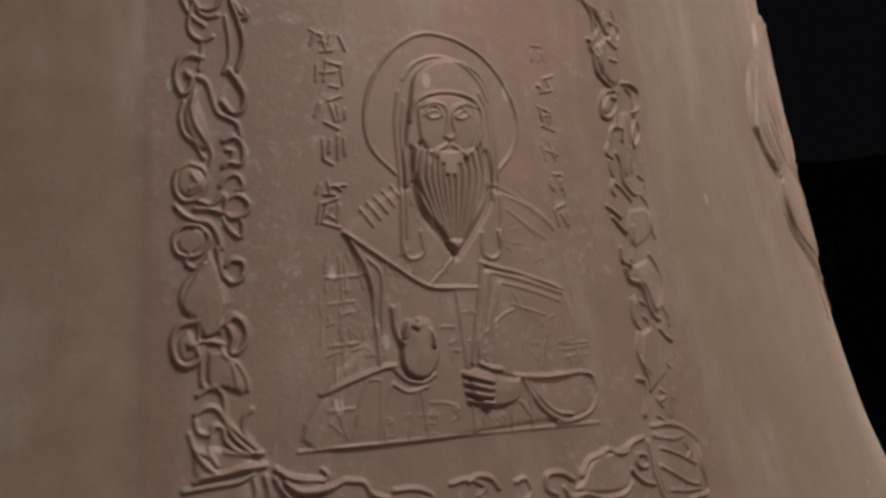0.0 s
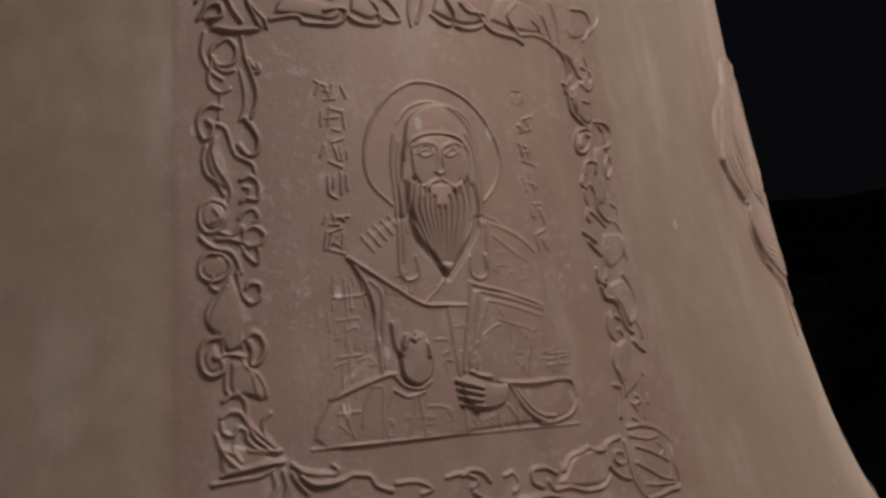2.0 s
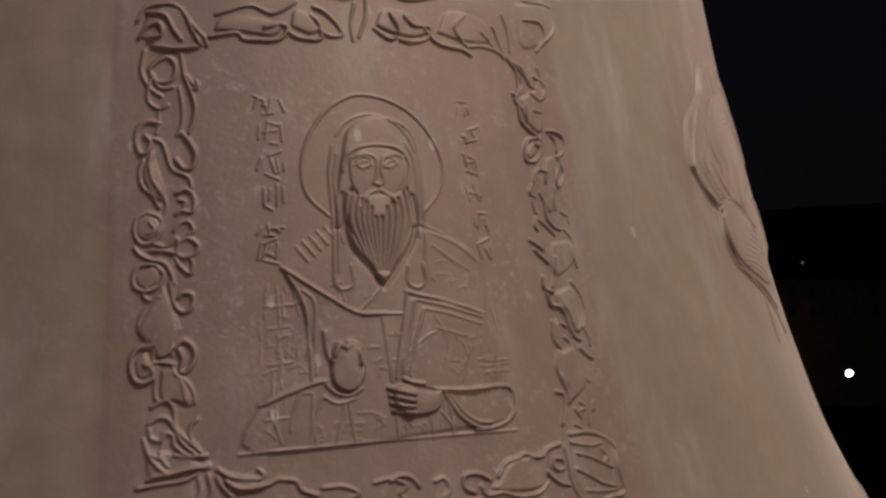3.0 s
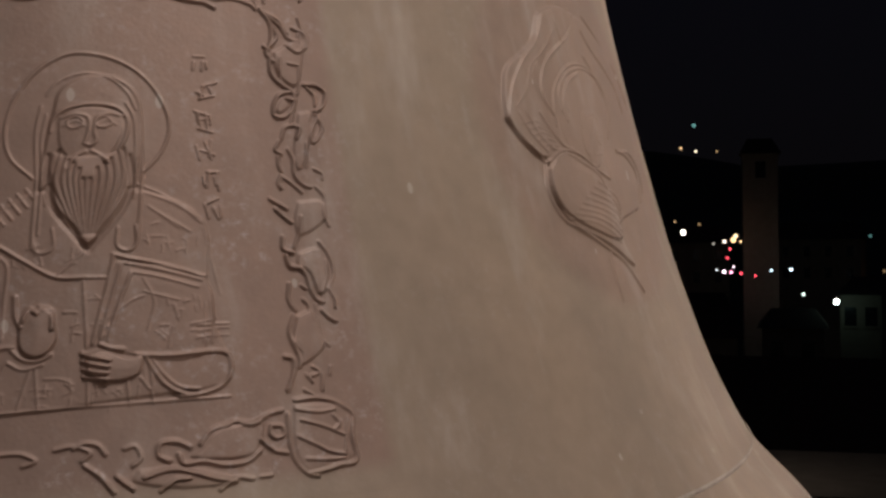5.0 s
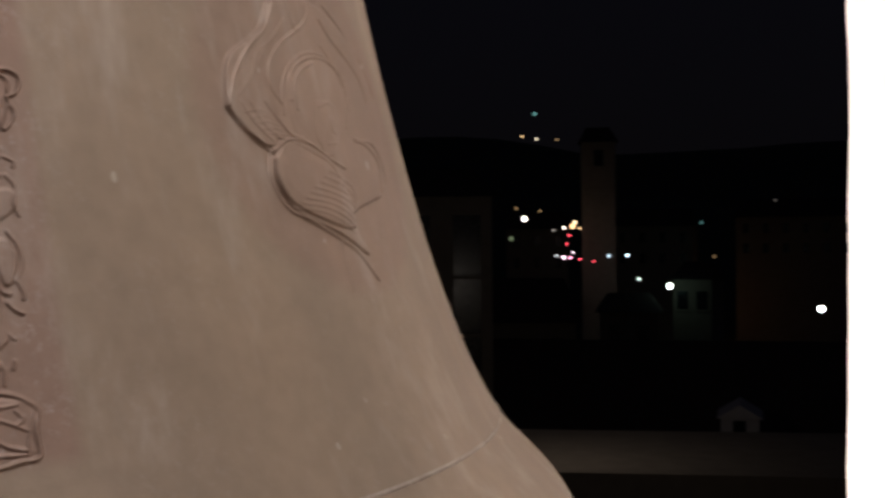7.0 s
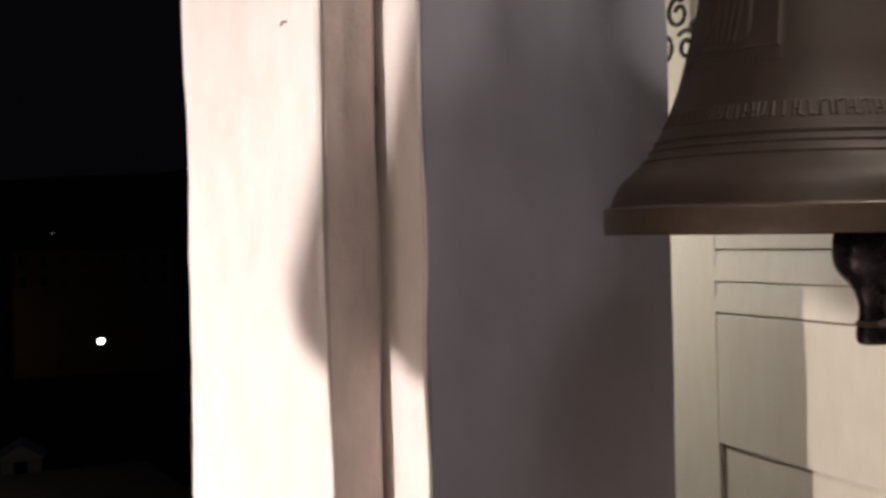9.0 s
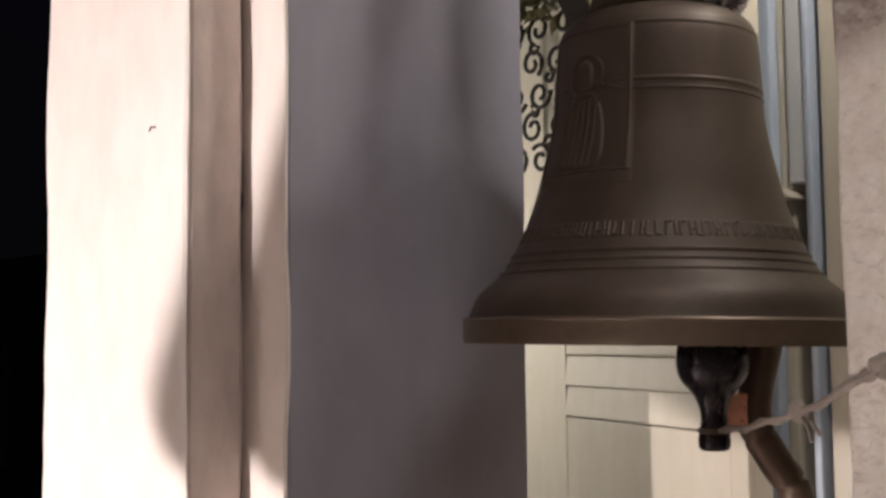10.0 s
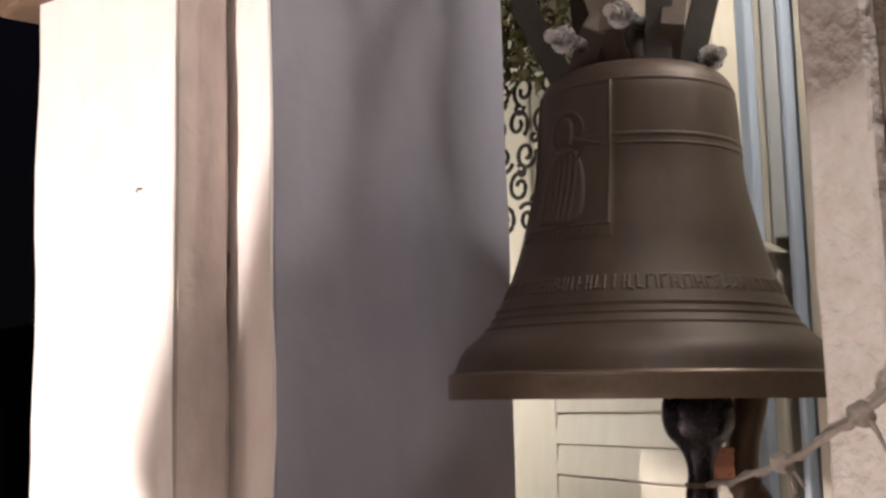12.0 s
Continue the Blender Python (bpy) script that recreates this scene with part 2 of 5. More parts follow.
def lathe(profile, segs=64, closed=False):
    """A surface turned about z from (radius, height) pairs."""
    bm = bmesh.new()
    rings = []
    for r, z in profile:
        if r < 1e-6:
            rings.append([bm.verts.new((0, 0, z))])
        else:
            rings.append([bm.verts.new((r * math.sin(2 * math.pi * i / segs), -r * math.cos(2 * math.pi * i / segs), z)) for i in range(segs)])
    for p, q in zip(rings, rings[1:] + (rings[:1] if closed else [])):
        for i in range(segs):
            j = (i + 1) % segs
            if len(p) == 1 and len(q) > 1:
                bm.faces.new((p[0], q[i], q[j]))
            elif len(q) == 1 and len(p) > 1:
                bm.faces.new((p[i], q[0], p[j]))
            elif len(p) > 1:
                bm.faces.new((p[i], q[i], q[j], p[j]))
    bmesh.ops.recalc_face_normals(bm, faces=bm.faces)
    return bm


def tube(points, radius, segs=10, taper=None, m=None, bm=None):
    """A round bar along a polyline, with closed ends."""
    bm = bm or bmesh.new()
    pts = [Vector(p) for p in points]
    rings, up = [], None
    for i, p in enumerate(pts):
        d = (pts[min(i + 1, len(pts) - 1)] - pts[max(i - 1, 0)]).normalized()
        side = d.cross(Vector((0, 0, 1)) if abs(d.z) < 0.9 else Vector((1, 0, 0))).normalized()
        if up is not None and side.dot(up) < 0:
            side = -side
        up, other = side, d.cross(side)
        r = radius * (taper[i] if taper else 1.0)
        rings.append([bm.verts.new(p + (side * math.cos(k * 2 * math.pi / segs) + other * math.sin(k * 2 * math.pi / segs)) * r) for k in range(segs)])
    for p, q in zip(rings, rings[1:]):
        for k in range(segs):
            bm.faces.new((p[k], p[(k + 1) % segs], q[(k + 1) % segs], q[k]))
    bm.faces.new(rings[0][::-1])
    bm.faces.new(rings[-1])
    if m is not None:
        bmesh.ops.transform(bm, matrix=m, verts=[v for r in rings for v in r])
    bmesh.ops.recalc_face_normals(bm, faces=bm.faces)
    return bm


def smooth_line(pts, steps=6):
    """A Catmull-Rom curve through the points."""
    p = [np.array(q, float) for q in pts]
    if len(p) < 3:
        return p
    p = [2 * p[0] - p[1]] + p + [2 * p[-1] - p[-2]]
    out = []
    for a, b, c, d in zip(p, p[1:], p[2:], p[3:]):
        for k in range(steps):
            u = k / steps
            out.append(0.5 * (2 * b + (c - a) * u + (2 * a - 5 * b + 4 * c - d) * u * u + (3 * b - a - 3 * c + d) * u**3))
    return out + [p[-2]]


# ---------------------------------------------------------------- belfry walls

def rough_block(a0, a1, b0, b1, z0, z1, seed, wobble=0.006, step=0.08, cant=0.0, splay=0.0):
    """A plastered block with slightly uneven faces and worn edges."""
    bm = boxed(a0, a1, b0, b1, z0, z1)
    for axis, lo, hi in ((0, a0, a1), (1, b0, b1), (2, z0, z1)):
        n = int(min(70, (hi - lo) / step))
        for k in range(1, n):
            co, no = [0, 0, 0], [0, 0, 0]
            co[axis], no[axis] = lo + (hi - lo) * k / n, 1
            bmesh.ops.bisect_plane(bm, geom=bm.verts[:] + bm.edges[:] + bm.faces[:], plane_co=co, plane_no=no)
    edges = [e for e in bm.edges if len(e.link_faces) == 2 and e.calc_face_angle(0) > 1.0]
    bmesh.ops.bevel(bm, geom=edges, offset=0.004, segments=1, affect="EDGES")
    for v in bm.verts:
        p = v.co * 5.0 + Vector((seed * 7.3, 0, 0))
        v.co += noise.noise_vector(p) * wobble + noise.noise_vector(v.co * 26.0 + Vector((seed, 3, 1))) * wobble * 0.45
    for v in bm.verts:
        if v.co.x < (a0 + a1) / 2:
            v.co.x -= splay * (v.co.y - b0)
        v.co.y += cant * (v.co.x - a0)
    bmesh.ops.transform(bm, matrix=ROOM, verts=bm.verts)
    return bm


def wall(name, dims, mat, label, seed, **kw):
    ob = part(name, rough_block(*dims, seed, **kw), mat, smooth=True)
    return tagged(ob, label, "wall", kind="structure")


wall("wall_pier", (1.0255, 1.032, 0.634, 0.930, FLOOR_Z, TOP_Z), PLASTER, "whitewashed plaster pier, floodlit inside the arch", 1, wobble=0.0042, step=0.03, splay=0.25)
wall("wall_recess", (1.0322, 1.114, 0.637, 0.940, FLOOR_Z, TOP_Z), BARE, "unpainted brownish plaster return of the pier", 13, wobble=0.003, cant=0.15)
# channel added to give the dark shade line at the inner corner
wall("wall_shade_channel", (1.1142, 1.1258, 0.664, 0.940, FLOOR_Z, TOP_Z), BARE, "plaster channel added for the shade line between pier and step", 12)
wall("wall_step", (1.1260, 1.1300, 0.555, 0.70, FLOOR_Z, TOP_Z), PLASTER, "narrow whitewashed step of the pier", 11)
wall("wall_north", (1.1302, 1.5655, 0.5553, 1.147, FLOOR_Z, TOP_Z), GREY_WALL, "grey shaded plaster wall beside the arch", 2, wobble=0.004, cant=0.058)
wall("wall_column", (1.2935, 1.62, -0.204, -0.137, FLOOR_Z, TOP_Z), COLUMN, "rough whitewashed plaster column beside the small bell", 3, wobble=0.005, step=0.03)
wall("wall_rough", (1.312, 1.62, -0.90, -0.205, FLOOR_Z, TOP_Z), ROUGH, "rough brown wall beside the white column, its weaker light in the tone", 9, wobble=0.009, step=0.03)
wall("wall_west", (-2.0, -1.75, 0.617, 1.117, FLOOR_Z, TOP_Z), PLASTER, "whitewashed plaster jamb of the arch", 4, step=0.3)
# unseen walls close the room; their dark stone holds down bounced light
wall("wall_left", (-2.2, -2.0, -2.4, 1.117, FLOOR_Z, TOP_Z), DIM_STONE, "plain dark stone side wall, out of view", 5, step=0.4)
wall("wall_back", (-2.0, 1.9, -2.4, -2.2, FLOOR_Z, TOP_Z), DIM_STONE, "plain dark stone back wall, out of view", 6, step=0.4)
wall("wall_right", (1.62, 1.9, -2.2, -0.55, FLOOR_Z, TOP_Z), DIM_STONE, "plain dark stone side wall behind the column, out of view", 7, step=0.4)
wall("wall_sill", (-1.75, 1.0252, 0.617, 1.117, FLOOR_Z, -1.05), PLASTER, "low whitewashed parapet under the arch", 8, step=0.3)
tagged(part("floor", boxed(-2.2, 3.2, -2.4, 1.117, FLOOR_Z - 0.2, FLOOR_Z, 0, ROOM), FLOORING), "worn stone belfry floor", "floor", kind="structure")
tagged(part("ceiling", boxed(-2.2, 3.2, -2.4, 1.117, TOP_Z, TOP_Z + 0.2, 0, ROOM), DIM_STONE), "dark stone ceiling, out of view", "ceiling", kind="structure")

# ---------------------------------------------------------------- great bell
# radius at each height of the waist, from the flare up to the shoulder
BELL_Z = np.array([-0.265, -0.25, -0.225, -0.2, -0.17, -0.13, -0.1, -0.04, 0.04, 0.12, 0.2, 0.3, 0.36])
BELL_R = np.array([0.5495, 0.5435, 0.5325, 0.5205, 0.503, 0.4665, 0.4497, 0.4258, 0.4021, 0.3825, 0.3663, 0.3451, 0.335])


def bell_radius(z):
    m = np.gradient(BELL_R, BELL_Z)
    z = np.clip(z, BELL_Z[0], BELL_Z[-1])
    i = np.clip(np.searchsorted(BELL_Z, z) - 1, 0, len(BELL_Z) - 2)
    h = BELL_Z[i + 1] - BELL_Z[i]
    u = (z - BELL_Z[i]) / h
    return ((2 * u**3 - 3 * u**2 + 1) * BELL_R[i] + (u**3 - 2 * u**2 + u) * h * m[i]
            + (-2 * u**3 + 3 * u**2) * BELL_R[i + 1] + (u**3 - u**2) * h * m[i + 1])


great_bell = tagged(empty("great_bell"), "large bronze church bell with cast relief icon and ornamental border", "bell")
outer = [(float(bell_radius(z)), float(z)) for z in np.linspace(0.36, -0.265, 130)]
crown = [(0.0, 0.47), (0.10, 0.465), (0.20, 0.45), (0.27, 0.43), (0.31, 0.405), (0.328, 0.38)]
inner = [(0.548, -0.271), (0.541, -0.275), (0.512, -0.275), (0.485, -0.22), (0.43, -0.12), (0.39, -0.03), (0.345, 0.12), (0.31, 0.30), (0.2, 0.40), (0.0, 0.42)]
part("bell_body", lathe(crown + outer + inner, 256), BRONZE, great_bell, smooth=True)
yoke = boxed(-0.12, 0.12, -0.05, 0.05, 0.455, 0.62, 0.02, ROOM)
part("crown_loops", yoke, BRONZE, great_bell)
for x in (-0.085, 0.085):
    part("hanging_strap", boxed(x - 0.02, x + 0.02, -0.058, -0.050, 0.50, 1.885, 0.002, ROOM), BRONZE, great_bell)
tagged(part("bell_beam", boxed(-1.99, 1.60, -0.09, 0.09, 1.88, 2.07, 0.01, ROOM), WOOD), "dark wooden beam carrying the great bell", "beam")


# relief is modelled in millimetres round the bell (7.2 mm to a degree) and up it
MM_DEG = 7.2


class Relief:
    """A height field on which strokes and rounded shapes are raised."""

    def __init__(self, x0, x1, z0, z1, step):
        self.x, self.z = np.arange(x0, x1, step), np.arange(z0, z1, step)
        self.base = np.zeros((len(self.z), len(self.x)))
        self.line, self.cut = np.zeros_like(self.base), np.zeros_like(self.base)

    def window(self, pts, pad):
        p = np.array(pts)
        i0, i1 = np.searchsorted(self.x, (p[:, 0].min() - pad, p[:, 0].max() + pad))
        j0, j1 = np.searchsorted(self.z, (p[:, 1].min() - pad, p[:, 1].max() + pad))
        gx, gz = np.meshgrid(self.x[i0:i1], self.z[j0:j1])
        return slice(j0, j1), slice(i0, i1), gx, gz

    @staticmethod
    def gap(pts, gx, gz):
        d = np.full(gx.shape, 1e9)
        for (ax, az), (bx, bz) in zip(pts, pts[1:]):
            ux, uz = bx - ax, bz - az
            k = np.clip(((gx - ax) * ux + (gz - az) * uz) / max(ux * ux + uz * uz, 1e-9), 0, 1)
            d = np.minimum(d, np.hypot(gx - ax - k * ux, gz - az - k * uz))
        return d

    def stroke(self, pts, w, h):
        pts = smooth_line(pts, 5)
        j, i, gx, gz = self.window(pts, 3 * w)
        if gx.size:
            d = self.gap(pts, gx, gz)
            self.line[j, i] = np.maximum(self.line[j, i], h * np.exp(-((d / (0.56 * w)) ** 2.2)))

    def groove(self, pts, w, h):
        pts = smooth_line(pts, 5)
        j, i, gx, gz = self.window(pts, 3 * w)
        if gx.size:
            self.cut[j, i] = np.maximum(self.cut[j, i], h * np.exp(-((self.gap(pts, gx, gz) / w) ** 2)))

    def blob(self, pts, h, edge=1.6):
        pts = smooth_line(list(pts) + [pts[0]], 4)
        j, i, gx, gz = self.window(pts, 1)
        if not gx.size:
            return
        d, inside = self.gap(pts, gx, gz), np.zeros(gx.shape, bool)
        for (ax, az), (bx, bz) in zip(pts, pts[1:]):
            inside ^= ((az > gz) != (bz > gz)) & (gx < (bx - ax) * (gz - az) / (bz - az + 1e-12) + ax)
        s = np.clip(d / edge, 0, 1) * inside
        top = h * s * s * (3 - 2 * s) + 0.25 * h * inside * np.clip(d / 8, 0, 1)
        self.base[j, i] = np.maximum(self.base[j, i], top)

    def ring(self, cx, cz, rx, rz, w, h, a0=0, a1=360):
        self.stroke([(cx + rx * math.cos(radians(a)), cz + rz * math.sin(radians(a))) for a in np.linspace(a0, a1, 18)], w, h)

    def build(self, name, mat, parent, radius, centre, label="", x0=-1e9, x1=1e9, z0=-1e9, z1=1e9, lift=0.1, fade=5.0, scale=1.0):
        """The part of the field between the limits as a mesh on the surface whose radius is given; its outer rim sinks in."""
        gx, gz = np.meshgrid(self.x, self.z)
        rim = np.minimum(np.minimum(gx - self.x[0], self.x[-1] - gx), np.minimum(gz - self.z[0], self.z[-1] - gz))
        f = np.clip(rim / fade, 0, 1)
        h = (self.base + self.line - self.cut) * scale * f + lift * f * f * (3 - 2 * f) - 0.12 * (1 - f)
        i = np.where((self.x >= x0) & (self.x <= x1))[0]
        j = np.where((self.z >= z0) & (self.z <= z1))[0]
        gx, gz, h = gx[np.ix_(j, i)], gz[np.ix_(j, i)], h[np.ix_(j, i)]
        th = np.radians(centre + gx / MM_DEG)
        r = radius(gz / 1000) + h / 1000
        co = np.stack([r * np.sin(th), -r * np.cos(th), gz / 1000], -1).reshape(-1, 3)
        n, m = len(j), len(i)
        k = np.arange(n * m).reshape(n, m)
        quads = np.stack([k[:-1, :-1], k[:-1, 1:], k[1:, 1:], k[1:, :-1]], -1).reshape(-1, 4)
        me = bpy.data.meshes.new(name)
        me.from_pydata(co.tolist(), [], quads.tolist())
        me.materials.append(mat)
        me.polygons.foreach_set("use_smooth", [True] * len(me.polygons))
        ob = new(name, me)
        ob.parent = parent
        return tagged(ob, label) if label else ob


rng = random.Random(7)
icon = Relief(-105, 107, -101, 123, 0.45)
stroke, blob, groove = icon.stroke, icon.blob, icon.groove

# figure in half length: robe, hood, beard and book as simple raised forms
blob([(-42.5, 0.0), (-22.2, 14.6), (14.3, 15.8), (39.6, 4.0), (38.4, -28.9), (44.4, -54.8), (10.3, -60.0), (-55.4, -64.0), (-51.0, -45.4), (-33.6, -27.3)], 0.7)
blob([(-15.8, 43.4), (-13.3, 52.5), (-6.0, 58.2), (2.5, 60.0), (10.7, 58.4), (16.8, 52.5), (18.3, 44.5), (17.6, 29.5), (12.5, 14.6), (-2.7, 27.4), (-19.8, 13.6), (-19.4, 27.7)], 1.2)
blob([(-14.3, 41.2), (-9.0, 46.0), (0.6, 47.8), (9.9, 45.0), (11.8, 39.4), (8.9, 31.3), (2.2, 25.4), (-8.2, 24.9), (-13.8, 31.3)], 1.9)
stroke([(-16.1, 36.7), (-14.8, 41.8), (-9.7, 45.8), (-0.9, 47.7), (8.1, 46.7), (12.2, 42.3), (11.6, 36.0), (8.6, 30.2)], 0.9, 1.5)
stroke([(-19.2, 46.5), (-21.3, 35.3), (-21.1, 17.9), (-22.5, -1.3), (-21.5, -6.0)], 0.8, 1.2)
stroke([(-17.4, 43.3), (-19.2, 33.2), (-19.2, 18.0), (-20.7, -1.2)], 0.7, 1)
stroke([(7.8, 58.7), (15.5, 53.0), (17.5, 44.4), (17.4, 28.3), (16.3, 14.8), (14.0, -3.0)], 0.8, 1.2)
stroke([(12.0, 48.6), (14.8, 41.9), (14.8, 26.0), (13.5, 12.4)], 0.7, 1)
stroke([(-19.2, 27.7), (-18.8, 18.0), (-18.1, 9.4)], 0.6, 0.8)
stroke([(-12.4, 41.9), (-6.8, 43.7), (-2.3, 42.5), (-2.1, 38.0), (-3.5, 33.5)], 0.9, 0.9)
stroke([(10.9, 43.4), (6.1, 44.2), (1.3, 42.7), (-0.2, 38.1), (0.2, 33.7), (-2.0, 31.9), (-4.0, 32.7)], 0.9, 1)
blob([(-8.6, 39.1), (-6.5, 40.4), (-4.8, 39.3), (-6.9, 37.8)], 2.7)
blob([(1.9, 39.7), (4.6, 41.0), (6.3, 40.0), (4.1, 38.4)], 2.7)
stroke([(-11.3, 38.9), (-6.8, 41.1), (-3.5, 39.1)], 0.45, 0.6)
stroke([(0.6, 39.3), (4.9, 41.9), (8.1, 39.8)], 0.45, 0.6)
stroke([(-3.5, 29.6), (-8.0, 27.1), (-10.6, 22.6)], 1, 0.9)
stroke([(-1.2, 29.7), (2.7, 27.6), (4.7, 25.5)], 1, 0.9)
blob([(-15.7, 30.1), (-11.7, 28.9), (-6.3, 28.6), (-1.7, 29.0), (3.7, 29.3), (10.1, 31.1), (11.7, 25.8), (12.2, 18.0), (9.2, 10.1), (3.7, 2.3), (-3.5, -5.8), (-8.9, 1.0), (-14.6, 8.4), (-16.7, 17.0), (-17.3, 24.5)], 2.5)
groove([(-16.8, 27.8), (-17.3, 17.0), (-15.3, 7.9), (-9.6, 0.2), (-4.0, -6.9)], 0.8, 1.6)
groove([(12.5, 28.1), (13.2, 18.0), (10.2, 9.6), (4.2, 1.5), (-3.2, -6.9)], 0.8, 1.6)
groove([(-13.0, 29.7), (-15.7, 18.1), (-11.9, 8.0), (-7.3, -1.3)], 0.6, 1.7)
groove([(-11.4, 27.5), (-13.1, 18.2), (-10.2, 8.0), (-6.8, -1.3)], 0.6, 1.7)
groove([(-9.7, 26.0), (-10.7, 18.3), (-8.8, 8.0), (-6.0, -1.3)], 0.6, 1.7)
groove([(-7.9, 24.9), (-8.7, 18.3), (-7.3, 8.1), (-5.3, -1.3)], 0.6, 1.7)
groove([(-6.0, 22.8), (-6.7, 18.4), (-6.0, 8.1), (-4.9, -1.3)], 0.6, 1.7)
groove([(-4.6, 18.5), (-4.7, 18.5), (-4.5, 8.1), (-4.2, -1.2)], 0.6, 1.7)
groove([(-2.4, 17.5), (-2.2, 18.6), (-3.2, 8.2), (-3.5, -1.2)], 0.6, 1.7)
groove([(0.5, 23.1), (0.4, 18.7), (-1.4, 8.2), (-2.7, -1.2)], 0.6, 1.7)
groove([(3.0, 25.4), (3.1, 18.8), (0.4, 8.2), (-1.8, -1.2)], 0.6, 1.7)
groove([(5.6, 26.7), (6.0, 18.9), (2.6, 8.3), (-1.2, -1.2)], 0.6, 1.7)
groove([(8.2, 29.0), (8.7, 19.0), (4.4, 8.3), (-0.4, -1.2)], 0.6, 1.7)
groove([(10.2, 30.8), (11.0, 19.0), (5.6, 8.4), (0.3, -1.2)], 0.6, 1.7)
stroke([(-41.8, 0.0), (-35.0, -4.0)], 0.8, 1.3)
stroke([(-42.0, -0.2), (-33.3, -5.6), (-24.6, -11.1), (-14.8, -16.4), (-4.1, -16.7)], 1, 1.6)
stroke([(-4.1, -16.7), (2.7, -16.8)], 0.8, 1)
stroke([(-14.8, -16.4), (-8.9, -11.1), (-4.9, -7.3)], 0.6, 0.8)
stroke([(-22.6, -1.8), (-22.5, -6.1), (-19.2, -8.0), (-15.4, -5.5), (-15.7, 0.8)], 0.8, 1.2)
stroke([(7.1, 1.1), (6.6, -5.3), (10.2, -7.2), (13.5, -4.6), (13.6, 1.9)], 0.8, 1.2)
stroke([(-35.9, 7.4), (-32.1, 2.3)], 0.7, 0.9)
stroke([(-33.3, 9.4), (-29.4, 4.4)], 0.7, 0.9)
stroke([(-30.5, 11.3), (-26.8, 6.6)], 0.7, 0.9)
stroke([(-27.6, 13.3), (-24.1, 8.7)], 0.7, 0.9)
stroke([(-24.7, 15.3), (-21.4, 10.9)], 0.7, 0.9)
stroke([(18.6, 9.2), (24.8, 4.9)], 0.6, 0.7)
stroke([(21.6, 7.3), (27.5, 3.2)], 0.6, 0.7)
stroke([(24.8, 5.3), (30.5, 1.4)], 0.6, 0.7)
stroke([(28.1, 3.4), (33.4, -0.4)], 0.6, 0.7)
stroke([(16.7, 14.8), (27.5, 10.6), (36.8, 5.1)], 0.7, 0.8)
stroke([(-39.7, -3.2), (-35.8, -9.9), (-34.1, -16.5), (-33.7, -28.5), (-33.8, -40.2)], 0.9, 1.3)
stroke([(-34.9, -8.1), (-30.8, -12.9), (-31.7, -26.2), (-32.4, -37.9)], 0.7, 1)
stroke([(-5.4, -18.0), (-5.0, -30.3), (-4.8, -41.2)], 0.8, 1)
blob([(5.6, -9.8), (38.3, -17.1), (34.1, -46.7), (0.4, -42.0), (0.8, -23.0)], 1.3)
stroke([(5.0, -8.5), (9.6, -9.8), (22.0, -12.4), (37.4, -17.1)], 0.9, 1.5)
stroke([(9.1, -11.7), (21.7, -14.4), (36.0, -18.4)], 0.7, 1.1)
stroke([(10.8, -14.9), (21.0, -16.9), (34.6, -21.0)], 0.6, 0.9)
stroke([(5.3, -9.2), (2.4, -20.5), (-0.4, -30.4), (-3.0, -40.1)], 0.9, 1.5)
stroke([(7.8, -11.7), (4.8, -21.8), (2.1, -30.5), (-0.6, -39.6)], 0.7, 1.1)
stroke([(10.9, -15.6), (6.6, -25.6), (2.1, -39.1)], 0.8, 1.2)
stroke([(15.0, -22.0), (27.2, -25.4)], 0.5, 0.6)
stroke([(24.7, -34.9), (22.5, -42.4)], 0.5, 0.6)
blob([(-27.2, -29.8), (-24.0, -26.9), (-17.2, -27.0), (-14.5, -31.3), (-13.8, -38.5), (-17.6, -43.7), (-23.0, -44.7), (-27.6, -40.4)], 2.6)
stroke([(-28.2, -23.2), (-27.9, -29.8), (-26.5, -33.4)], 1.3, 2.2)
stroke([(-25.6, -31.6), (-23.5, -27.5), (-21.0, -28.8)], 1.1, 2)
stroke([(-20.0, -27.0), (-16.1, -28.2), (-16.1, -34.2)], 1.2, 2.2)
stroke([(-29.1, -41.5), (-25.7, -44.6), (-20.5, -45.3), (-16.6, -43.2)], 1, 1.6)
stroke([(-30.3, -45.6), (-25.6, -48.1), (-19.2, -46.6)], 0.8, 1.2)
blob([(-6.3, -43.0), (-0.1, -41.4), (8.2, -44.2), (14.2, -44.4), (12.4, -51.7), (2.9, -54.1), (-5.1, -50.7)], 2.5)
stroke([(-6.5, -43.3), (-2.2, -44.5), (2.5, -45.7)], 1.1, 2.2)
stroke([(-6.4, -45.9), (-2.2, -47.0), (2.0, -47.9)], 1.1, 2.2)
stroke([(-6.3, -48.5), (-2.2, -49.5), (1.5, -50.0)], 1.1, 2.2)
stroke([(-6.0, -51.2), (-2.1, -52.0), (1.3, -52.2)], 1.1, 2.2)
stroke([(-0.4, -40.2), (2.7, -41.8), (7.1, -42.3)], 1.2, 2)
stroke([(11.3, -44.3), (23.5, -45.1), (40.8, -44.5), (44.2, -49.7), (40.5, -56.5), (30.8, -59.5), (25.2, -59.5)], 1.1, 1.7)
stroke([(14.3, -44.7), (16.8, -49.5), (20.7, -55.2), (27.1, -58.9), (34.3, -58.9)], 1.1, 1.8)
stroke([(16.8, -46.4), (20.3, -51.5), (25.3, -56.1), (32.2, -57.5)], 0.8, 1.3)
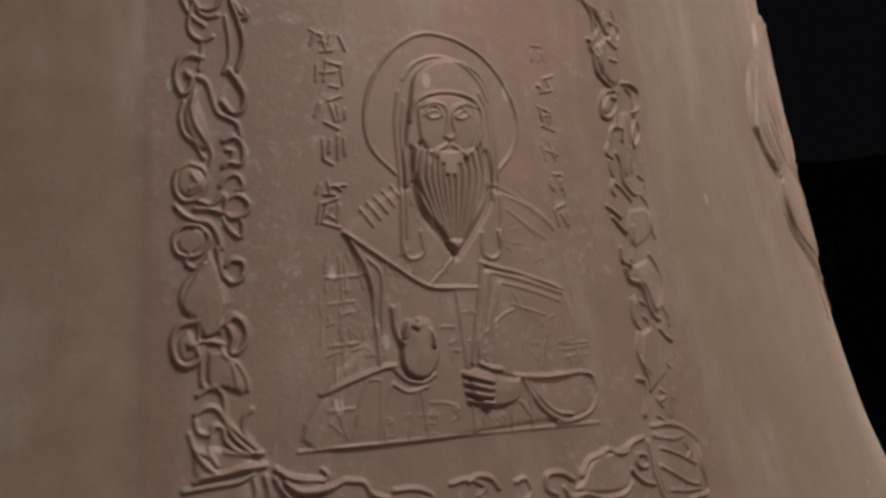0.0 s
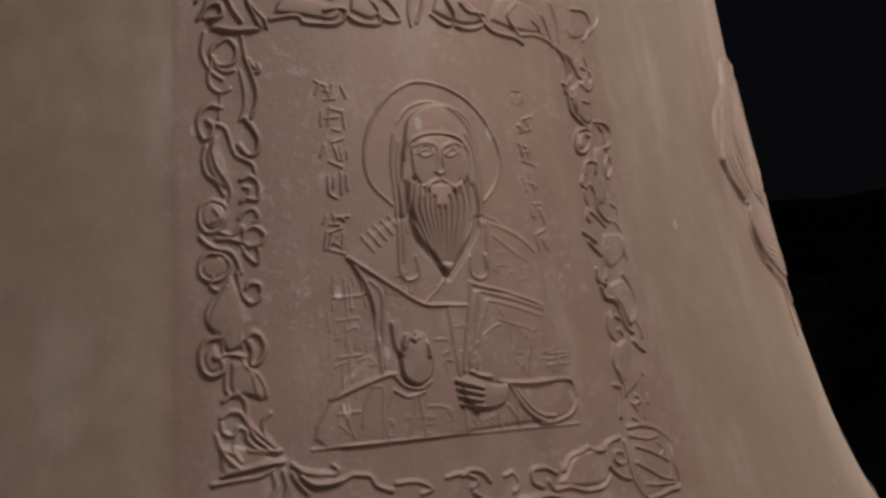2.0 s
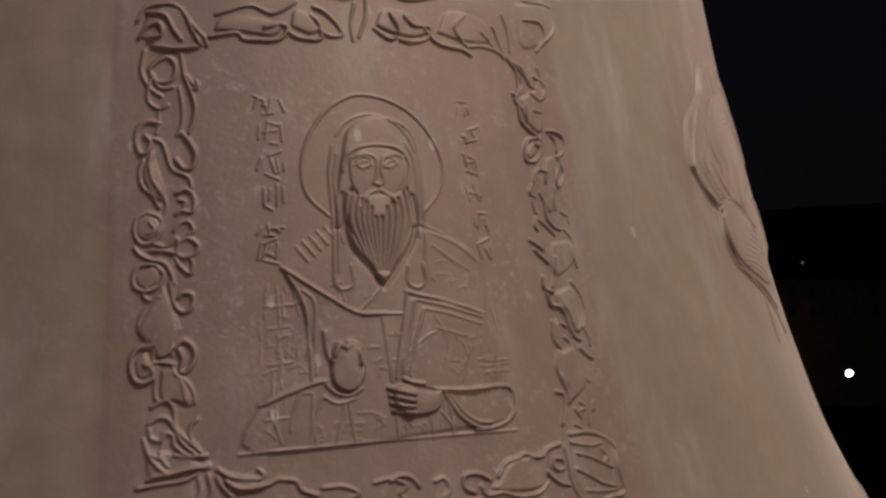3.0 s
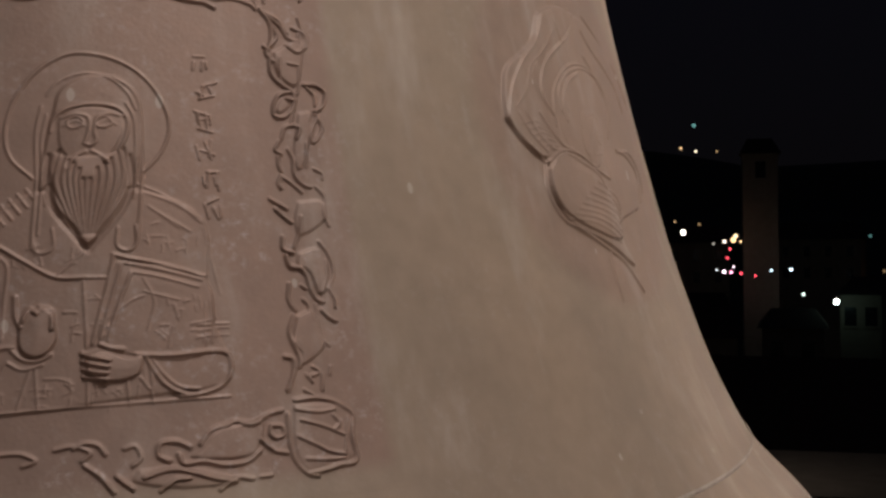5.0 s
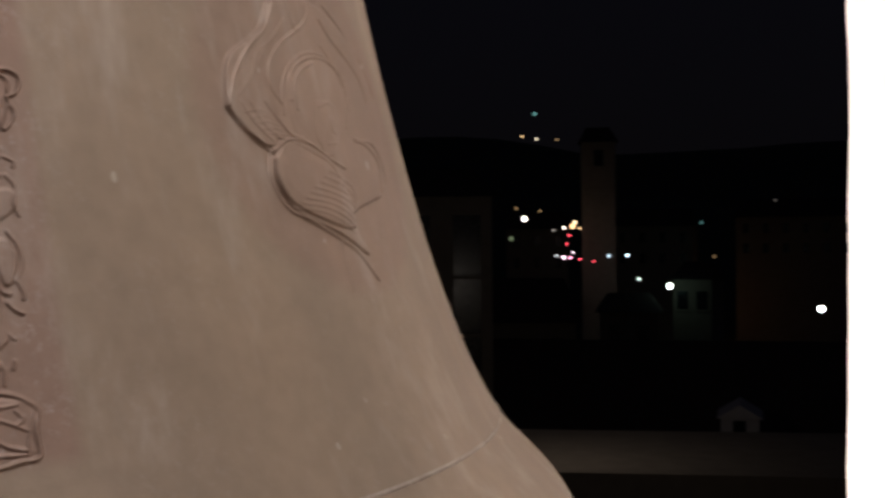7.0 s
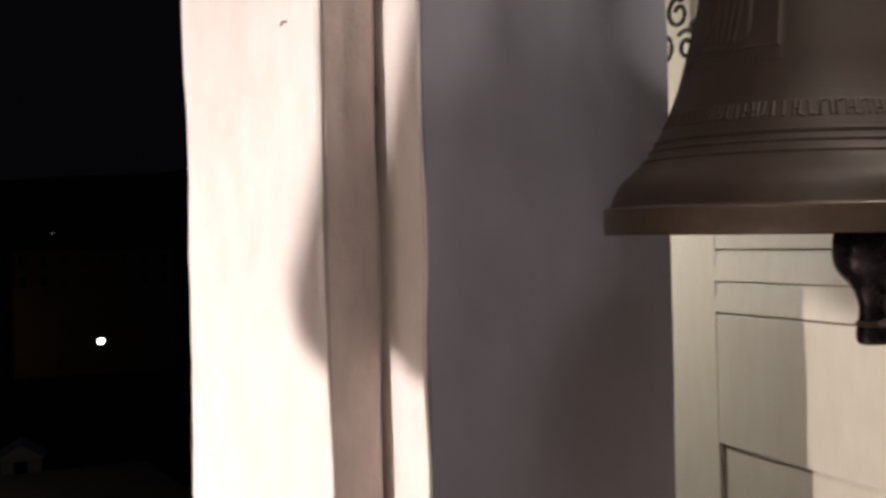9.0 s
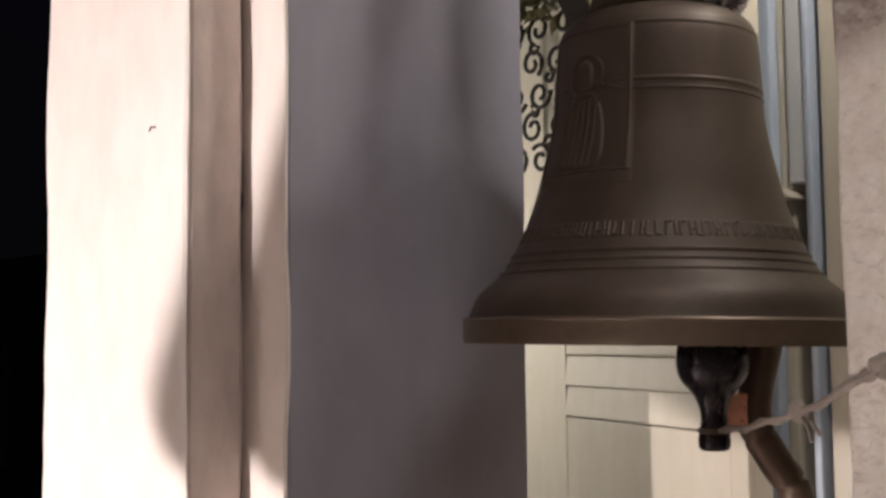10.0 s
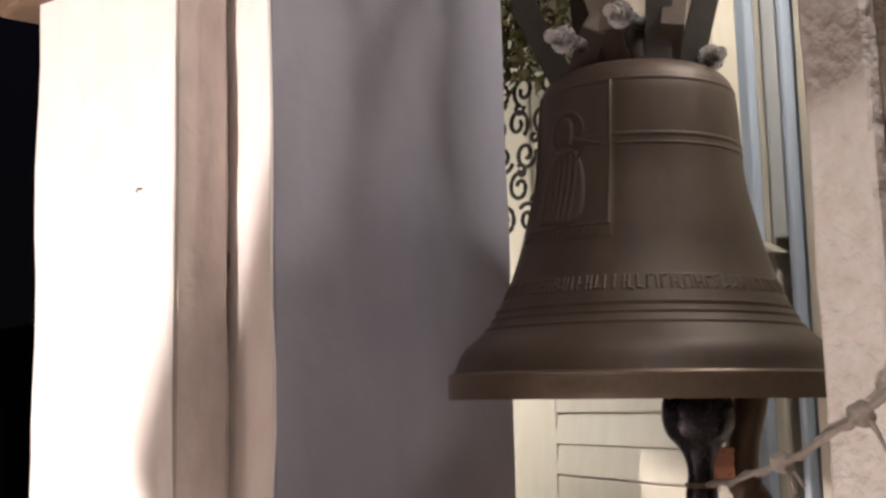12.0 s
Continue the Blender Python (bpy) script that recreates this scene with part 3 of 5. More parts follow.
stroke([(12.4, -52.3), (16.0, -56.7), (16.1, -49.4)], 0.7, 1)
stroke([(-52.4, -48.1), (-42.3, -44.0), (-32.8, -40.8), (-28.9, -40.4)], 1.1, 1.6)
stroke([(-37.7, -43.0), (-41.1, -50.3), (-42.6, -56.9)], 0.6, 0.8)
stroke([(-31.0, -46.1), (-34.4, -55.1), (-34.1, -61.9)], 0.6, 0.8)
stroke([(-22.9, -47.6), (-27.1, -61.1)], 0.7, 0.9)
stroke([(-21.6, -47.6), (-20.7, -61.5)], 0.7, 0.9)
stroke([(-4.8, -53.1), (-5.0, -61.3)], 0.7, 0.9)
stroke([(8.2, -53.9), (8.5, -61.6)], 0.7, 0.9)
stroke([(15.6, -56.7), (16.5, -61.4)], 0.7, 0.9)
stroke([(-59.9, -63.9), (-42.2, -62.8), (-19.4, -61.8), (7.0, -61.1), (42.5, -60.7)], 0.7, 1)
stroke([(-46.4, -14.5), (-38.1, -13.4)], 0.6, 0.6)
stroke([(-42.2, -9.6), (-42.2, -18.7)], 0.6, 0.6)
stroke([(-48.0, -34.4), (-39.9, -33.6)], 0.6, 0.6)
stroke([(-43.8, -29.7), (-43.8, -38.6)], 0.6, 0.6)
stroke([(-50.8, -53.0), (-43.0, -52.3)], 0.6, 0.6)
stroke([(-46.8, -48.6), (-46.9, -57.1)], 0.6, 0.6)
stroke([(33.3, -36.9), (44.6, -36.1)], 0.6, 0.6)
stroke([(39.7, -31.8), (38.1, -41.5)], 0.6, 0.6)



def lettering(x0, x1, rows):
    """Worn lettering that cannot be read: short bars of its size."""
    for z_top, z_low in rows:
        n = rng.choice((3, 4))
        w = (x1 - x0) / n
        for k in range(n):
            x = x0 + w * (k + 0.5) + rng.uniform(-0.8, 0.8)
            stroke([(x, z_top - rng.uniform(0, 3)), (x + rng.uniform(-2.2, 2.2), z_low + rng.uniform(0, 3))], 0.55, 1.3)
        for z in (z_top - 0.5, (z_top + z_low) / 2, z_low + 0.5):
            if rng.random() < 0.6:
                x = rng.uniform(x0, (x0 + x1) / 2)
                stroke([(x, z), (x + rng.uniform(2.5, 6), z + rng.uniform(-2, 2))], 0.55, 1.2)


lettering(-50, -37, [(65, 57), (55, 46)])
lettering(-48, -38, [(42, 34), (31, 22)])
lettering(-49, -42, [(17, 11), (9, 2)])
lettering(39, 47, [(69, 61), (57, 51)])
lettering(38, 45, [(47, 39), (35, 27)])
lettering(39, 47, [(23, 15), (11, 3)])


# leafy scrollwork of the border, and the finer lines of the figure
# left upright
stroke([(-76.2, 71.7), (-73.8, 65.4), (-72.1, 59.2), (-72.6, 53.7), (-74.5, 49)], 1.20, 2.0)
stroke([(-74.7, 70.9), (-72.9, 67.9), (-70.7, 67), (-71.4, 68.8)], 1.03, 1.8)
stroke([(-77.9, 66), (-76.7, 58.8), (-76.8, 52.4), (-78.6, 47.8)], 0.86, 1.5)
stroke([(-87.5, 70.6), (-86.6, 67.1), (-83.9, 65.5), (-80.3, 66.1)], 1.03, 1.8)
stroke([(-88.4, 69.1), (-89.6, 63.2), (-88.7, 59.6), (-85.2, 57.7), (-82.1, 59.2)], 1.03, 2.0)
stroke([(-85.2, 57.2), (-85.7, 50.8), (-86.2, 48.1)], 0.86, 1.5)
stroke([(-85.2, 52.1), (-89.2, 52.7), (-92.7, 50), (-93.6, 44.9), (-91.8, 40.7), (-89.2, 41.7), (-88.3, 45.3), (-90.1, 47)], 1.29, 2.2)
stroke([(-76.8, 48.8), (-74.1, 45.4), (-72.1, 41.1), (-72.9, 36.6), (-76.1, 35.5), (-79.2, 38.8)], 1.38, 2.2)
stroke([(-87.5, 46.3), (-84, 44.7), (-82.2, 39.5), (-80.5, 35.2), (-77, 33.6), (-74.4, 32), (-73.6, 28.5)], 1.03, 1.8)
blob([(-90.1, 39), (-91.4, 33.6), (-89.7, 27.6), (-85, 22.7), (-82.9, 26.3), (-84.9, 34), (-87.5, 41)], 1.12, 1.3)
stroke([(-87.5, 41), (-88.7, 36.4), (-87.5, 31.2), (-84.9, 27), (-82.4, 21.9), (-84.2, 15.8), (-85.9, 9.8)], 0.86, 1.4)
stroke([(-90.9, 38.1), (-92.1, 33.6), (-90.9, 28.4), (-87.5, 25.1), (-85, 20.9)], 1.03, 1.6)
stroke([(-78.9, 26.5), (-75.4, 27.9), (-72.8, 25.1), (-73.3, 19.8), (-77.3, 20.1), (-79, 18.6)], 1.12, 2.0)
stroke([(-78.1, 23.9), (-76, 23.5), (-76.4, 21.4)], 0.86, 1.6)
blob([(-89.2, 18.7), (-85, 16.6), (-84.7, 11.5), (-89.2, 8.5), (-93, 11.2), (-92.7, 16.3)], 0.86, 1.3)
stroke([(-89.2, 19), (-85, 17.5), (-84.2, 13.3), (-86.7, 8.9), (-90.9, 7.9), (-93.4, 11.2), (-93.1, 16.3), (-90.1, 18.6)], 1.12, 2.0)
stroke([(-88.4, 15.6), (-86.7, 13.1), (-89.2, 11.3)], 0.86, 1.5)
stroke([(-80, 12.6), (-78.2, 15.2), (-74.8, 16.2), (-73.1, 12.9), (-74.9, 11.4)], 1.03, 1.9)
stroke([(-86.7, 8), (-82.6, 7), (-79.2, 10), (-78.3, 8.4), (-79.2, 4.9), (-83.4, 5.6), (-87.6, 5.5)], 1.12, 2.0)
stroke([(-78.7, 8.4), (-74.9, 10.2), (-71.5, 7.8), (-72.5, 4.7), (-76.7, 3.3), (-79.2, 4.9)], 1.20, 2.1)
stroke([(-93.3, 6.1), (-90.9, 3.7), (-87.6, 2.1), (-83.5, 1.4), (-81, -1.9), (-79.9, -6)], 1.12, 1.9)
blob([(-87.6, 0.1), (-93, -3), (-92.3, -7.1), (-88.4, -8.2), (-84.8, -5.3), (-84.8, -1.1)], 0.95, 1.3)
stroke([(-86.8, 0.5), (-90.9, 0.3), (-93.6, -3.1), (-93, -7.2), (-89.2, -8.7), (-85.2, -7), (-83.5, -2.8), (-85.9, 0.2)], 1.12, 2.0)
stroke([(-79.3, 3.2), (-77.6, -0.1), (-74.3, -2.5), (-73.4, 0.9), (-74.2, 2.9)], 0.95, 1.8)
stroke([(-89.2, -7.9), (-90.1, -10.4), (-87.6, -12), (-85.2, -10.3)], 1.03, 1.8)
stroke([(-81.1, -6), (-80, -12.6), (-77.1, -15.9), (-73.8, -14.2), (-73.7, -10), (-77, -9.3), (-78.7, -11)], 1.20, 2.0)
blob([(-83.5, -6.1), (-87.6, -12.8), (-91.3, -19.4), (-91.3, -23.4), (-87.7, -27.4), (-85.4, -32.1), (-80.6, -30.5), (-79.7, -25.7), (-78.5, -20.8), (-79.6, -15.9), (-81.1, -11)], 1.29, 1.3)
stroke([(-86, -11.1), (-90.4, -16.9), (-91.6, -21.8), (-89.3, -25.4), (-86.9, -28.9), (-86.6, -32.9)], 0.95, 1.4)
stroke([(-79.6, -16.7), (-78.5, -20.8), (-80.2, -25.7), (-80.6, -30.5)], 0.86, 1.2)
blob([(-89.3, -29), (-92.8, -32.2), (-92.2, -37.7), (-89.3, -38.8), (-86.9, -36.6), (-87.7, -32.1)], 1.03, 1.3)
stroke([(-87.7, -27.4), (-91.6, -28.2), (-93.9, -32.2), (-93.1, -37.7), (-90, -39.7), (-86.6, -37.7), (-87.7, -34), (-89.3, -33.7)], 1.38, 2.3)
stroke([(-79.8, -28.1), (-77, -25.7), (-74.1, -27.3), (-73.1, -31.3), (-75.1, -35.3), (-77.8, -36.1), (-77.1, -32.1), (-78.2, -28.9)], 1.38, 2.3)
stroke([(-87.7, -33.4), (-83.8, -32.9), (-79.9, -33.7)], 0.95, 1.7)
blob([(-84.6, -35.3), (-79.9, -35.3), (-74.5, -42.5), (-74.4, -47.9), (-79.4, -46.3), (-84.7, -44.7)], 1.12, 1.3)
stroke([(-85.7, -34.5), (-86, -40.1), (-85.8, -44.7), (-83.2, -46.2)], 1.03, 1.7)
stroke([(-80.6, -34.5), (-79.1, -36.9), (-76, -39.3), (-73.8, -43.3), (-73.4, -46.4)], 1.03, 1.7)
stroke([(-77.5, -38.5), (-76.9, -42.4), (-76.2, -45.6)], 0.69, 1.0)
stroke([(-87.1, -47.7), (-83.2, -45.5), (-80.2, -47.8), (-79.6, -53.9), (-75.9, -58.6), (-71.5, -62.5)], 1.12, 1.8)
stroke([(-87.9, -53), (-84.9, -51.1), (-81.8, -51.6), (-79.9, -54.7), (-77.5, -59.3), (-73, -63.2)], 1.12, 2.0)
stroke([(-87.9, -54.5), (-87.2, -57.5), (-84.2, -58.4), (-82.7, -56.1), (-80.4, -56.9), (-79.8, -60), (-76.1, -63.1), (-70, -63.7)], 1.12, 2.0)
stroke([(-72.5, -51.8), (-74.7, -54), (-74.8, -57.8), (-72.5, -60.9)], 0.95, 1.5)
stroke([(-89.5, -58.2), (-88, -62.7), (-85.1, -66.5), (-82.2, -68.8)], 1.12, 1.8)
stroke([(-87.3, -62.7), (-83.6, -64.3)], 0.86, 1.5)
stroke([(-88.1, -70.8), (-85.2, -69.4), (-80, -68.6), (-75.5, -67.5), (-69.4, -67.1)], 1.12, 1.9)
stroke([(-79.9, -62.9), (-73.9, -64.3)], 0.95, 1.7)
stroke([(-91.1, -73.1), (-83.1, -71.9), (-77.1, -71.2), (-72.5, -69.1)], 1.03, 1.8)
stroke([(-83.5, -59.1), (-84.3, -62.8), (-82.2, -66.6)], 0.86, 1.5)
blob([(-88.8, -61.2), (-82.8, -61.4), (-73.9, -64.6), (-71, -67.7), (-80.1, -70.3), (-88.1, -70)], 0.77, 1.3)
# foot
stroke([(-66.4, -68.2), (-62.7, -70.3), (-57.3, -71.3), (-53.3, -71.8)], 1.12, 2.0)
stroke([(-53.6, -68.8), (-52.1, -70.3), (-53.3, -71.8)], 0.95, 1.7)
stroke([(-66.8, -70.6), (-65.2, -73.6), (-62.3, -77)], 1.20, 2.0)
stroke([(-64.3, -71.7), (-60.6, -74.1), (-55.9, -74.4), (-50.3, -73.2), (-46.9, -71.9)], 1.03, 1.9)
stroke([(-47.7, -72.1), (-42.1, -72.9), (-40, -76), (-35.2, -77.9)], 1.12, 1.9)
blob([(-65.6, -68.7), (-55.7, -71.7), (-49.5, -73.5), (-56, -75.9), (-63.7, -74.7)], 0.86, 1.3)
stroke([(-69.5, -70), (-68.6, -75.2), (-70, -78.8)], 1.12, 2.0)
stroke([(-72.6, -70.6), (-72.1, -75), (-74.5, -78.5)], 1.03, 1.8)
stroke([(-33.3, -75.7), (-26.3, -75.6), (-21.5, -78.1), (-25.2, -79.6)], 1.03, 1.8)
stroke([(-15.6, -75.1), (-10, -74.2), (-4.7, -76.5), (-7.2, -79.2)], 1.03, 1.8)
# foot
stroke([(-9.9, -74.9), (-6.6, -73.4), (-2.4, -74.2), (0.1, -77.4)], 1.12, 2.0)
stroke([(6.1, -76.1), (9.6, -75.4), (11.2, -79.2), (8.5, -81.7)], 1.03, 1.8)
stroke([(27.2, -76.9), (22.8, -74.7), (17.5, -75.2), (16.9, -79.1), (20.3, -80.9)], 1.20, 2.1)
stroke([(23.4, -79.3), (25, -82.2), (31.3, -81.9), (38.4, -83.8), (45.9, -83.3), (51, -80)], 1.20, 2.0)
stroke([(30.9, -76.3), (34.9, -71.9), (40.6, -70.5), (43.6, -69.4), (49.2, -70.6), (55.4, -67.9), (60.5, -66.9)], 1.20, 2.1)
blob([(30.8, -77.2), (35.8, -72), (43.5, -70.2), (53.2, -69.6), (51.1, -79), (46, -82.3), (34.9, -82.2), (26.9, -80.5)], 1.03, 1.3)
stroke([(55.9, -71.8), (59.7, -72.5), (59.9, -75.5), (57.2, -76.3), (55.1, -74.6), (55.9, -71.8)], 0.95, 1.8)
stroke([(51.4, -76.2), (55.8, -80.4), (60.4, -81.8)], 1.12, 1.9)
stroke([(62.3, -68.5), (61.8, -79.1), (63, -85), (66.3, -89.2), (70.1, -90.6)], 1.20, 2.0)
stroke([(11.8, -85.6), (20.5, -83.6), (27.5, -85.2), (34.4, -87.7), (41.6, -89.3)], 1.03, 1.8)
stroke([(16.7, -90.5), (21.2, -87.3), (26.5, -86.9)], 0.95, 1.7)
stroke([(35.9, -91.8), (41.7, -88.4), (47.1, -89.3)], 1.03, 1.8)
stroke([(50, -88.9), (53.8, -88.8)], 0.86, 1.5)
stroke([(3.3, -84.8), (8.2, -89.1)], 1.03, 1.9)
stroke([(-6.6, -80.5), (-1.7, -84.4), (2.3, -89.7)], 1.03, 1.9)
blob([(10.2, -82.7), (24.1, -83), (39.9, -87.3), (41.4, -90.6), (23.6, -90.6), (8.3, -87.4)], 0.77, 1.3)
blob([(64.8, -64.7), (82.5, -66.2), (86.9, -71.6), (85, -85.5), (72.5, -88.3), (65.5, -88.1), (62.8, -79.2)], 0.60, 1.3)
stroke([(66, -63.8), (74.4, -63.5), (82.5, -66.2), (87.1, -70.6), (85.2, -77.5), (85.3, -86.5), (78.7, -87.7), (72.4, -88.9), (67.3, -89.3)], 1.29, 2.1)
stroke([(65.6, -66.8), (73.6, -68.4), (80, -68)], 0.86, 1.6)
stroke([(67, -70.8), (74.9, -73.5), (82.2, -77.2)], 0.86, 1.6)
stroke([(79.2, -69.9), (81.3, -73.1), (78.7, -75.3)], 0.86, 1.6)
stroke([(65.2, -76.5), (71.7, -80.1), (75.5, -82.4), (81.5, -84.1)], 0.95, 1.7)
stroke([(84.8, -71.4), (81.6, -83.1)], 0.77, 1.4)
stroke([(67, -84.4), (75, -85.3), (81.2, -85.4)], 0.86, 1.5)
# right upright
stroke([(70.8, 89.7), (74.7, 84.8), (76.8, 79.6), (74, 74.9)], 1.12, 2.0)
stroke([(73.8, 88), (79.3, 83.3), (81.7, 79.2), (86, 78.2), (87.5, 81.1)], 0.95, 1.8)
stroke([(88, 87.8), (89.1, 83.5), (90.5, 79.3), (90.4, 75.9), (85.3, 73.1), (80.8, 75.8)], 0.95, 1.7)
stroke([(70.7, 74.5), (72.9, 72.6), (72.5, 68.3), (72.8, 62.9), (76.8, 59), (81.2, 56.3), (81.1, 53), (78.2, 53.4)], 1.20, 2.2)
stroke([(77, 69.9), (76.2, 62.2), (78.2, 58.1)], 0.86, 1.5)
stroke([(80.6, 68.1), (84.9, 67.5)], 0.86, 1.5)
stroke([(85.4, 66.5), (84.4, 58.8), (83.3, 55.4)], 0.86, 1.4)
blob([(74.2, 72.8), (86.8, 78.8), (88.6, 72.4), (84.1, 58.7), (77.7, 60.2), (74.4, 65.2)], 0.95, 1.3)
stroke([(81.2, 56.3), (75.1, 54.6), (72.2, 50.1), (72.1, 45.8), (76.3, 45.5), (80.2, 48.7), (82.1, 53.1)], 1.20, 2.2)
blob([(75.6, 53.6), (72.8, 49), (74.5, 46.2), (79.9, 49.7), (81.1, 54.5)], 0.86, 1.3)
stroke([(87, 59.5), (92.4, 59.6), (96.4, 56.7), (94.8, 51.1), (90.6, 48.5)], 1.12, 2.0)
stroke([(88.5, 58.1), (91.2, 55.1), (91.1, 50.7)], 0.86, 1.6)
stroke([(82.4, 52.1), (79, 43.2)], 0.86, 1.5)
stroke([(90.9, 47.5), (92.8, 41.1), (88.2, 35.4), (87.8, 39.6), (91.5, 46.4)], 1.03, 1.7)
stroke([(73.9, 36.5), (75.7, 40.8), (79.4, 42.2), (82.4, 40.9), (80.6, 37)], 1.03, 1.8)
stroke([(72.7, 35.3), (70.7, 32), (73.3, 30.1)], 1.03, 1.9)
blob([(82.5, 47.8), (89.5, 47.3), (83.3, 26.5), (78.9, 24.2), (78.3, 32.5)], 0.86, 1.3)
stroke([(76.4, 32), (77.9, 28.3), (77.7, 22), (81.2, 18), (84.3, 17.1)], 1.03, 2.0)
stroke([(84.6, 35.1), (83.9, 29.7), (83.7, 25.5)], 0.86, 1.5)
stroke([(71.7, 29), (71.5, 25.8), (72.3, 23.4)], 1.12, 2.0)
stroke([(71.9, 21.7), (70.4, 18.5), (71.4, 16.5)], 1.12, 2.0)
stroke([(73.2, 20.7), (77, 17.8), (80.3, 14.8)], 0.95, 1.8)
stroke([(66.2, 12.2), (69.5, 10.3), (72.6, 8.4)], 1.20, 2.1)
stroke([(68, 8.2), (71.2, 5.2), (74.1, 2.9)], 1.12, 2.0)
stroke([(86.7, 24.6), (90.3, 22.7), (90.1, 20.5)], 0.95, 1.6)
stroke([(78.1, 5.4), (76.8, -0.7), (73.8, -6.9)], 0.95, 1.6)
stroke([(86.6, 17.2), (89.7, 13.1), (88.3, 6.8), (90.1, 1.6)], 0.95, 1.7)
blob([(77.4, 11.6), (88.4, 12), (89, 3.7), (77.2, -2.8), (74.9, 3.3)], 0.86, 1.3)
stroke([(69.5, -2.9), (69.1, -7.3), (73.3, -8.9)], 1.12, 2.0)
stroke([(69.9, -9.9), (70.9, -13.9), (75, -14.9), (77.4, -17.9), (78.2, -23), (80.2, -27), (82.7, -28.1)], 1.29, 2.3)
blob([(74.5, -8.9), (83.9, -6.8), (87.8, -15), (85, -24.1), (80.8, -25), (78.3, -16.9), (73.8, -13.9)], 1.12, 1.3)
stroke([(84.7, -4.7), (88, -9.8), (89, -17), (85.9, -23.1)], 1.03, 1.7)
stroke([(86.3, -11.9), (85.2, -19), (82.5, -24.6)], 0.77, 1.2)
stroke([(69.8, -20.9), (68.7, -26.8), (71, -31.1)], 1.12, 2.0)
stroke([(74.7, -21.5), (76.4, -22.9)], 0.86, 1.7)
stroke([(74.6, -26.9), (76.4, -28.9), (76.5, -30.9)], 0.95, 1.8)
stroke([(85.9, -23.1), (87.9, -27.2), (87.8, -30.2)], 1.12, 2.0)
stroke([(81.6, -31.4), (84.2, -34.1), (87, -35.6)], 1.12, 2.0)
blob([(70.6, -32.7), (78, -30.9), (79.3, -39.9), (80.5, -45.8), (70.4, -51.9), (70.2, -47.1), (67.6, -42.3)], 1.12, 1.3)
stroke([(70, -32.7), (67.4, -38.4), (68.1, -43.2), (69.9, -48.1), (69.5, -51.8)], 1.20, 2.1)
stroke([(79.5, -29), (79.2, -34.9), (79.6, -40.9), (82.5, -44.9)], 0.86, 1.4)
stroke([(64.3, -47.8), (67.3, -48.9), (66.9, -53.6), (63.8, -59.9)], 1.29, 2.2)
stroke([(74.7, -52.2), (76.8, -54.2), (73.8, -55.5)], 0.95, 1.7)
stroke([(81.6, -52.6), (80.8, -55.4)], 0.86, 1.6)
stroke([(71.5, -54.8), (73.8, -57.8)], 0.86, 1.6)
stroke([(77.8, -55.2), (76.9, -60.9)], 0.86, 1.6)
stroke([(69.9, -60.3), (73.3, -62.4)], 0.86, 1.6)
# head
stroke([(-66, 86.7), (-59.2, 88.4), (-54.6, 88.8), (-52.5, 86.7), (-45.6, 86.7), (-39.7, 87.2), (-36, 89.3), (-34.6, 92.9), (-38.1, 93.7), (-44.1, 92)], 1.12, 2.0)
blob([(-64.8, 89), (-52.4, 89), (-40.8, 88.4), (-37, 92.6), (-47.4, 96.2), (-61.2, 94.9)], 0.95, 1.3)
stroke([(-34.7, 91.7), (-31.2, 89.3), (-25.2, 88.6), (-20.2, 89.7), (-20.9, 95.4), (-24.4, 98.5)], 1.12, 2.0)
blob([(-33.4, 93), (-25.1, 90.4), (-21.2, 93.1), (-25.5, 99.5), (-31.6, 100.1)], 0.86, 1.3)
stroke([(-21.2, 93.1), (-16.4, 90.8), (-11.2, 91.8), (-13.3, 96.2), (-18, 100.4), (-22.8, 102.2)], 1.12, 2.0)
stroke([(-6.3, 90), (-6.8, 96.9), (-4.6, 105.4)], 1.03, 1.8)
stroke([(-3.5, 91.5), (0.1, 100.1), (0.9, 107.3)], 1.03, 1.8)
stroke([(3.6, 95.8), (8.6, 92.8), (12.7, 92.5), (14.6, 97), (11.3, 102.6)], 1.12, 2.0)
stroke([(15.5, 92.4), (20.9, 91.8), (28.4, 93.9), (30.7, 99), (22.1, 99.1), (18.2, 102.3)], 1.12, 2.0)
blob([(3.8, 97), (11.6, 94.3), (21.2, 93.5), (28.8, 96.3), (22.7, 104), (8.8, 104.7)], 0.95, 1.3)
stroke([(26.4, 99.7), (32.7, 93.2), (39.9, 91.6), (46, 91.2), (50.3, 89.2)], 1.29, 2.2)
stroke([(48.9, 106.3), (43.1, 100.6), (45.4, 96), (49.4, 92.8)], 1.03, 1.8)
stroke([(51.1, 93), (57.7, 93.8), (65.7, 92.4), (68.6, 90.2)], 1.20, 2.0)
blob([(33.3, 96.9), (45.2, 94.7), (61.3, 95.5), (60.1, 105.4), (41.3, 107.7)], 0.86, 1.3)
stroke([(64.8, 103.5), (66.8, 97.5), (69, 91.5)], 0.95, 1.7)
stroke([(71.4, 109.5), (73.2, 102.2), (72.9, 93.3)], 0.95, 1.7)
stroke([(57.3, 100), (63.8, 94.6)], 0.86, 1.5)
stroke([(-63.4, 95.9), (-49.5, 100.5), (-40.2, 98), (-30.2, 103.7)], 1.03, 1.8)
stroke([(-19.8, 108.3), (-7, 107.5), (7.1, 112.9), (20.7, 109.8), (36.1, 113.2)], 1.03, 1.8)
stroke([(83.9, 108.8), (93.5, 108.9), (95.6, 102.7), (89.8, 95.5)], 1.03, 1.8)
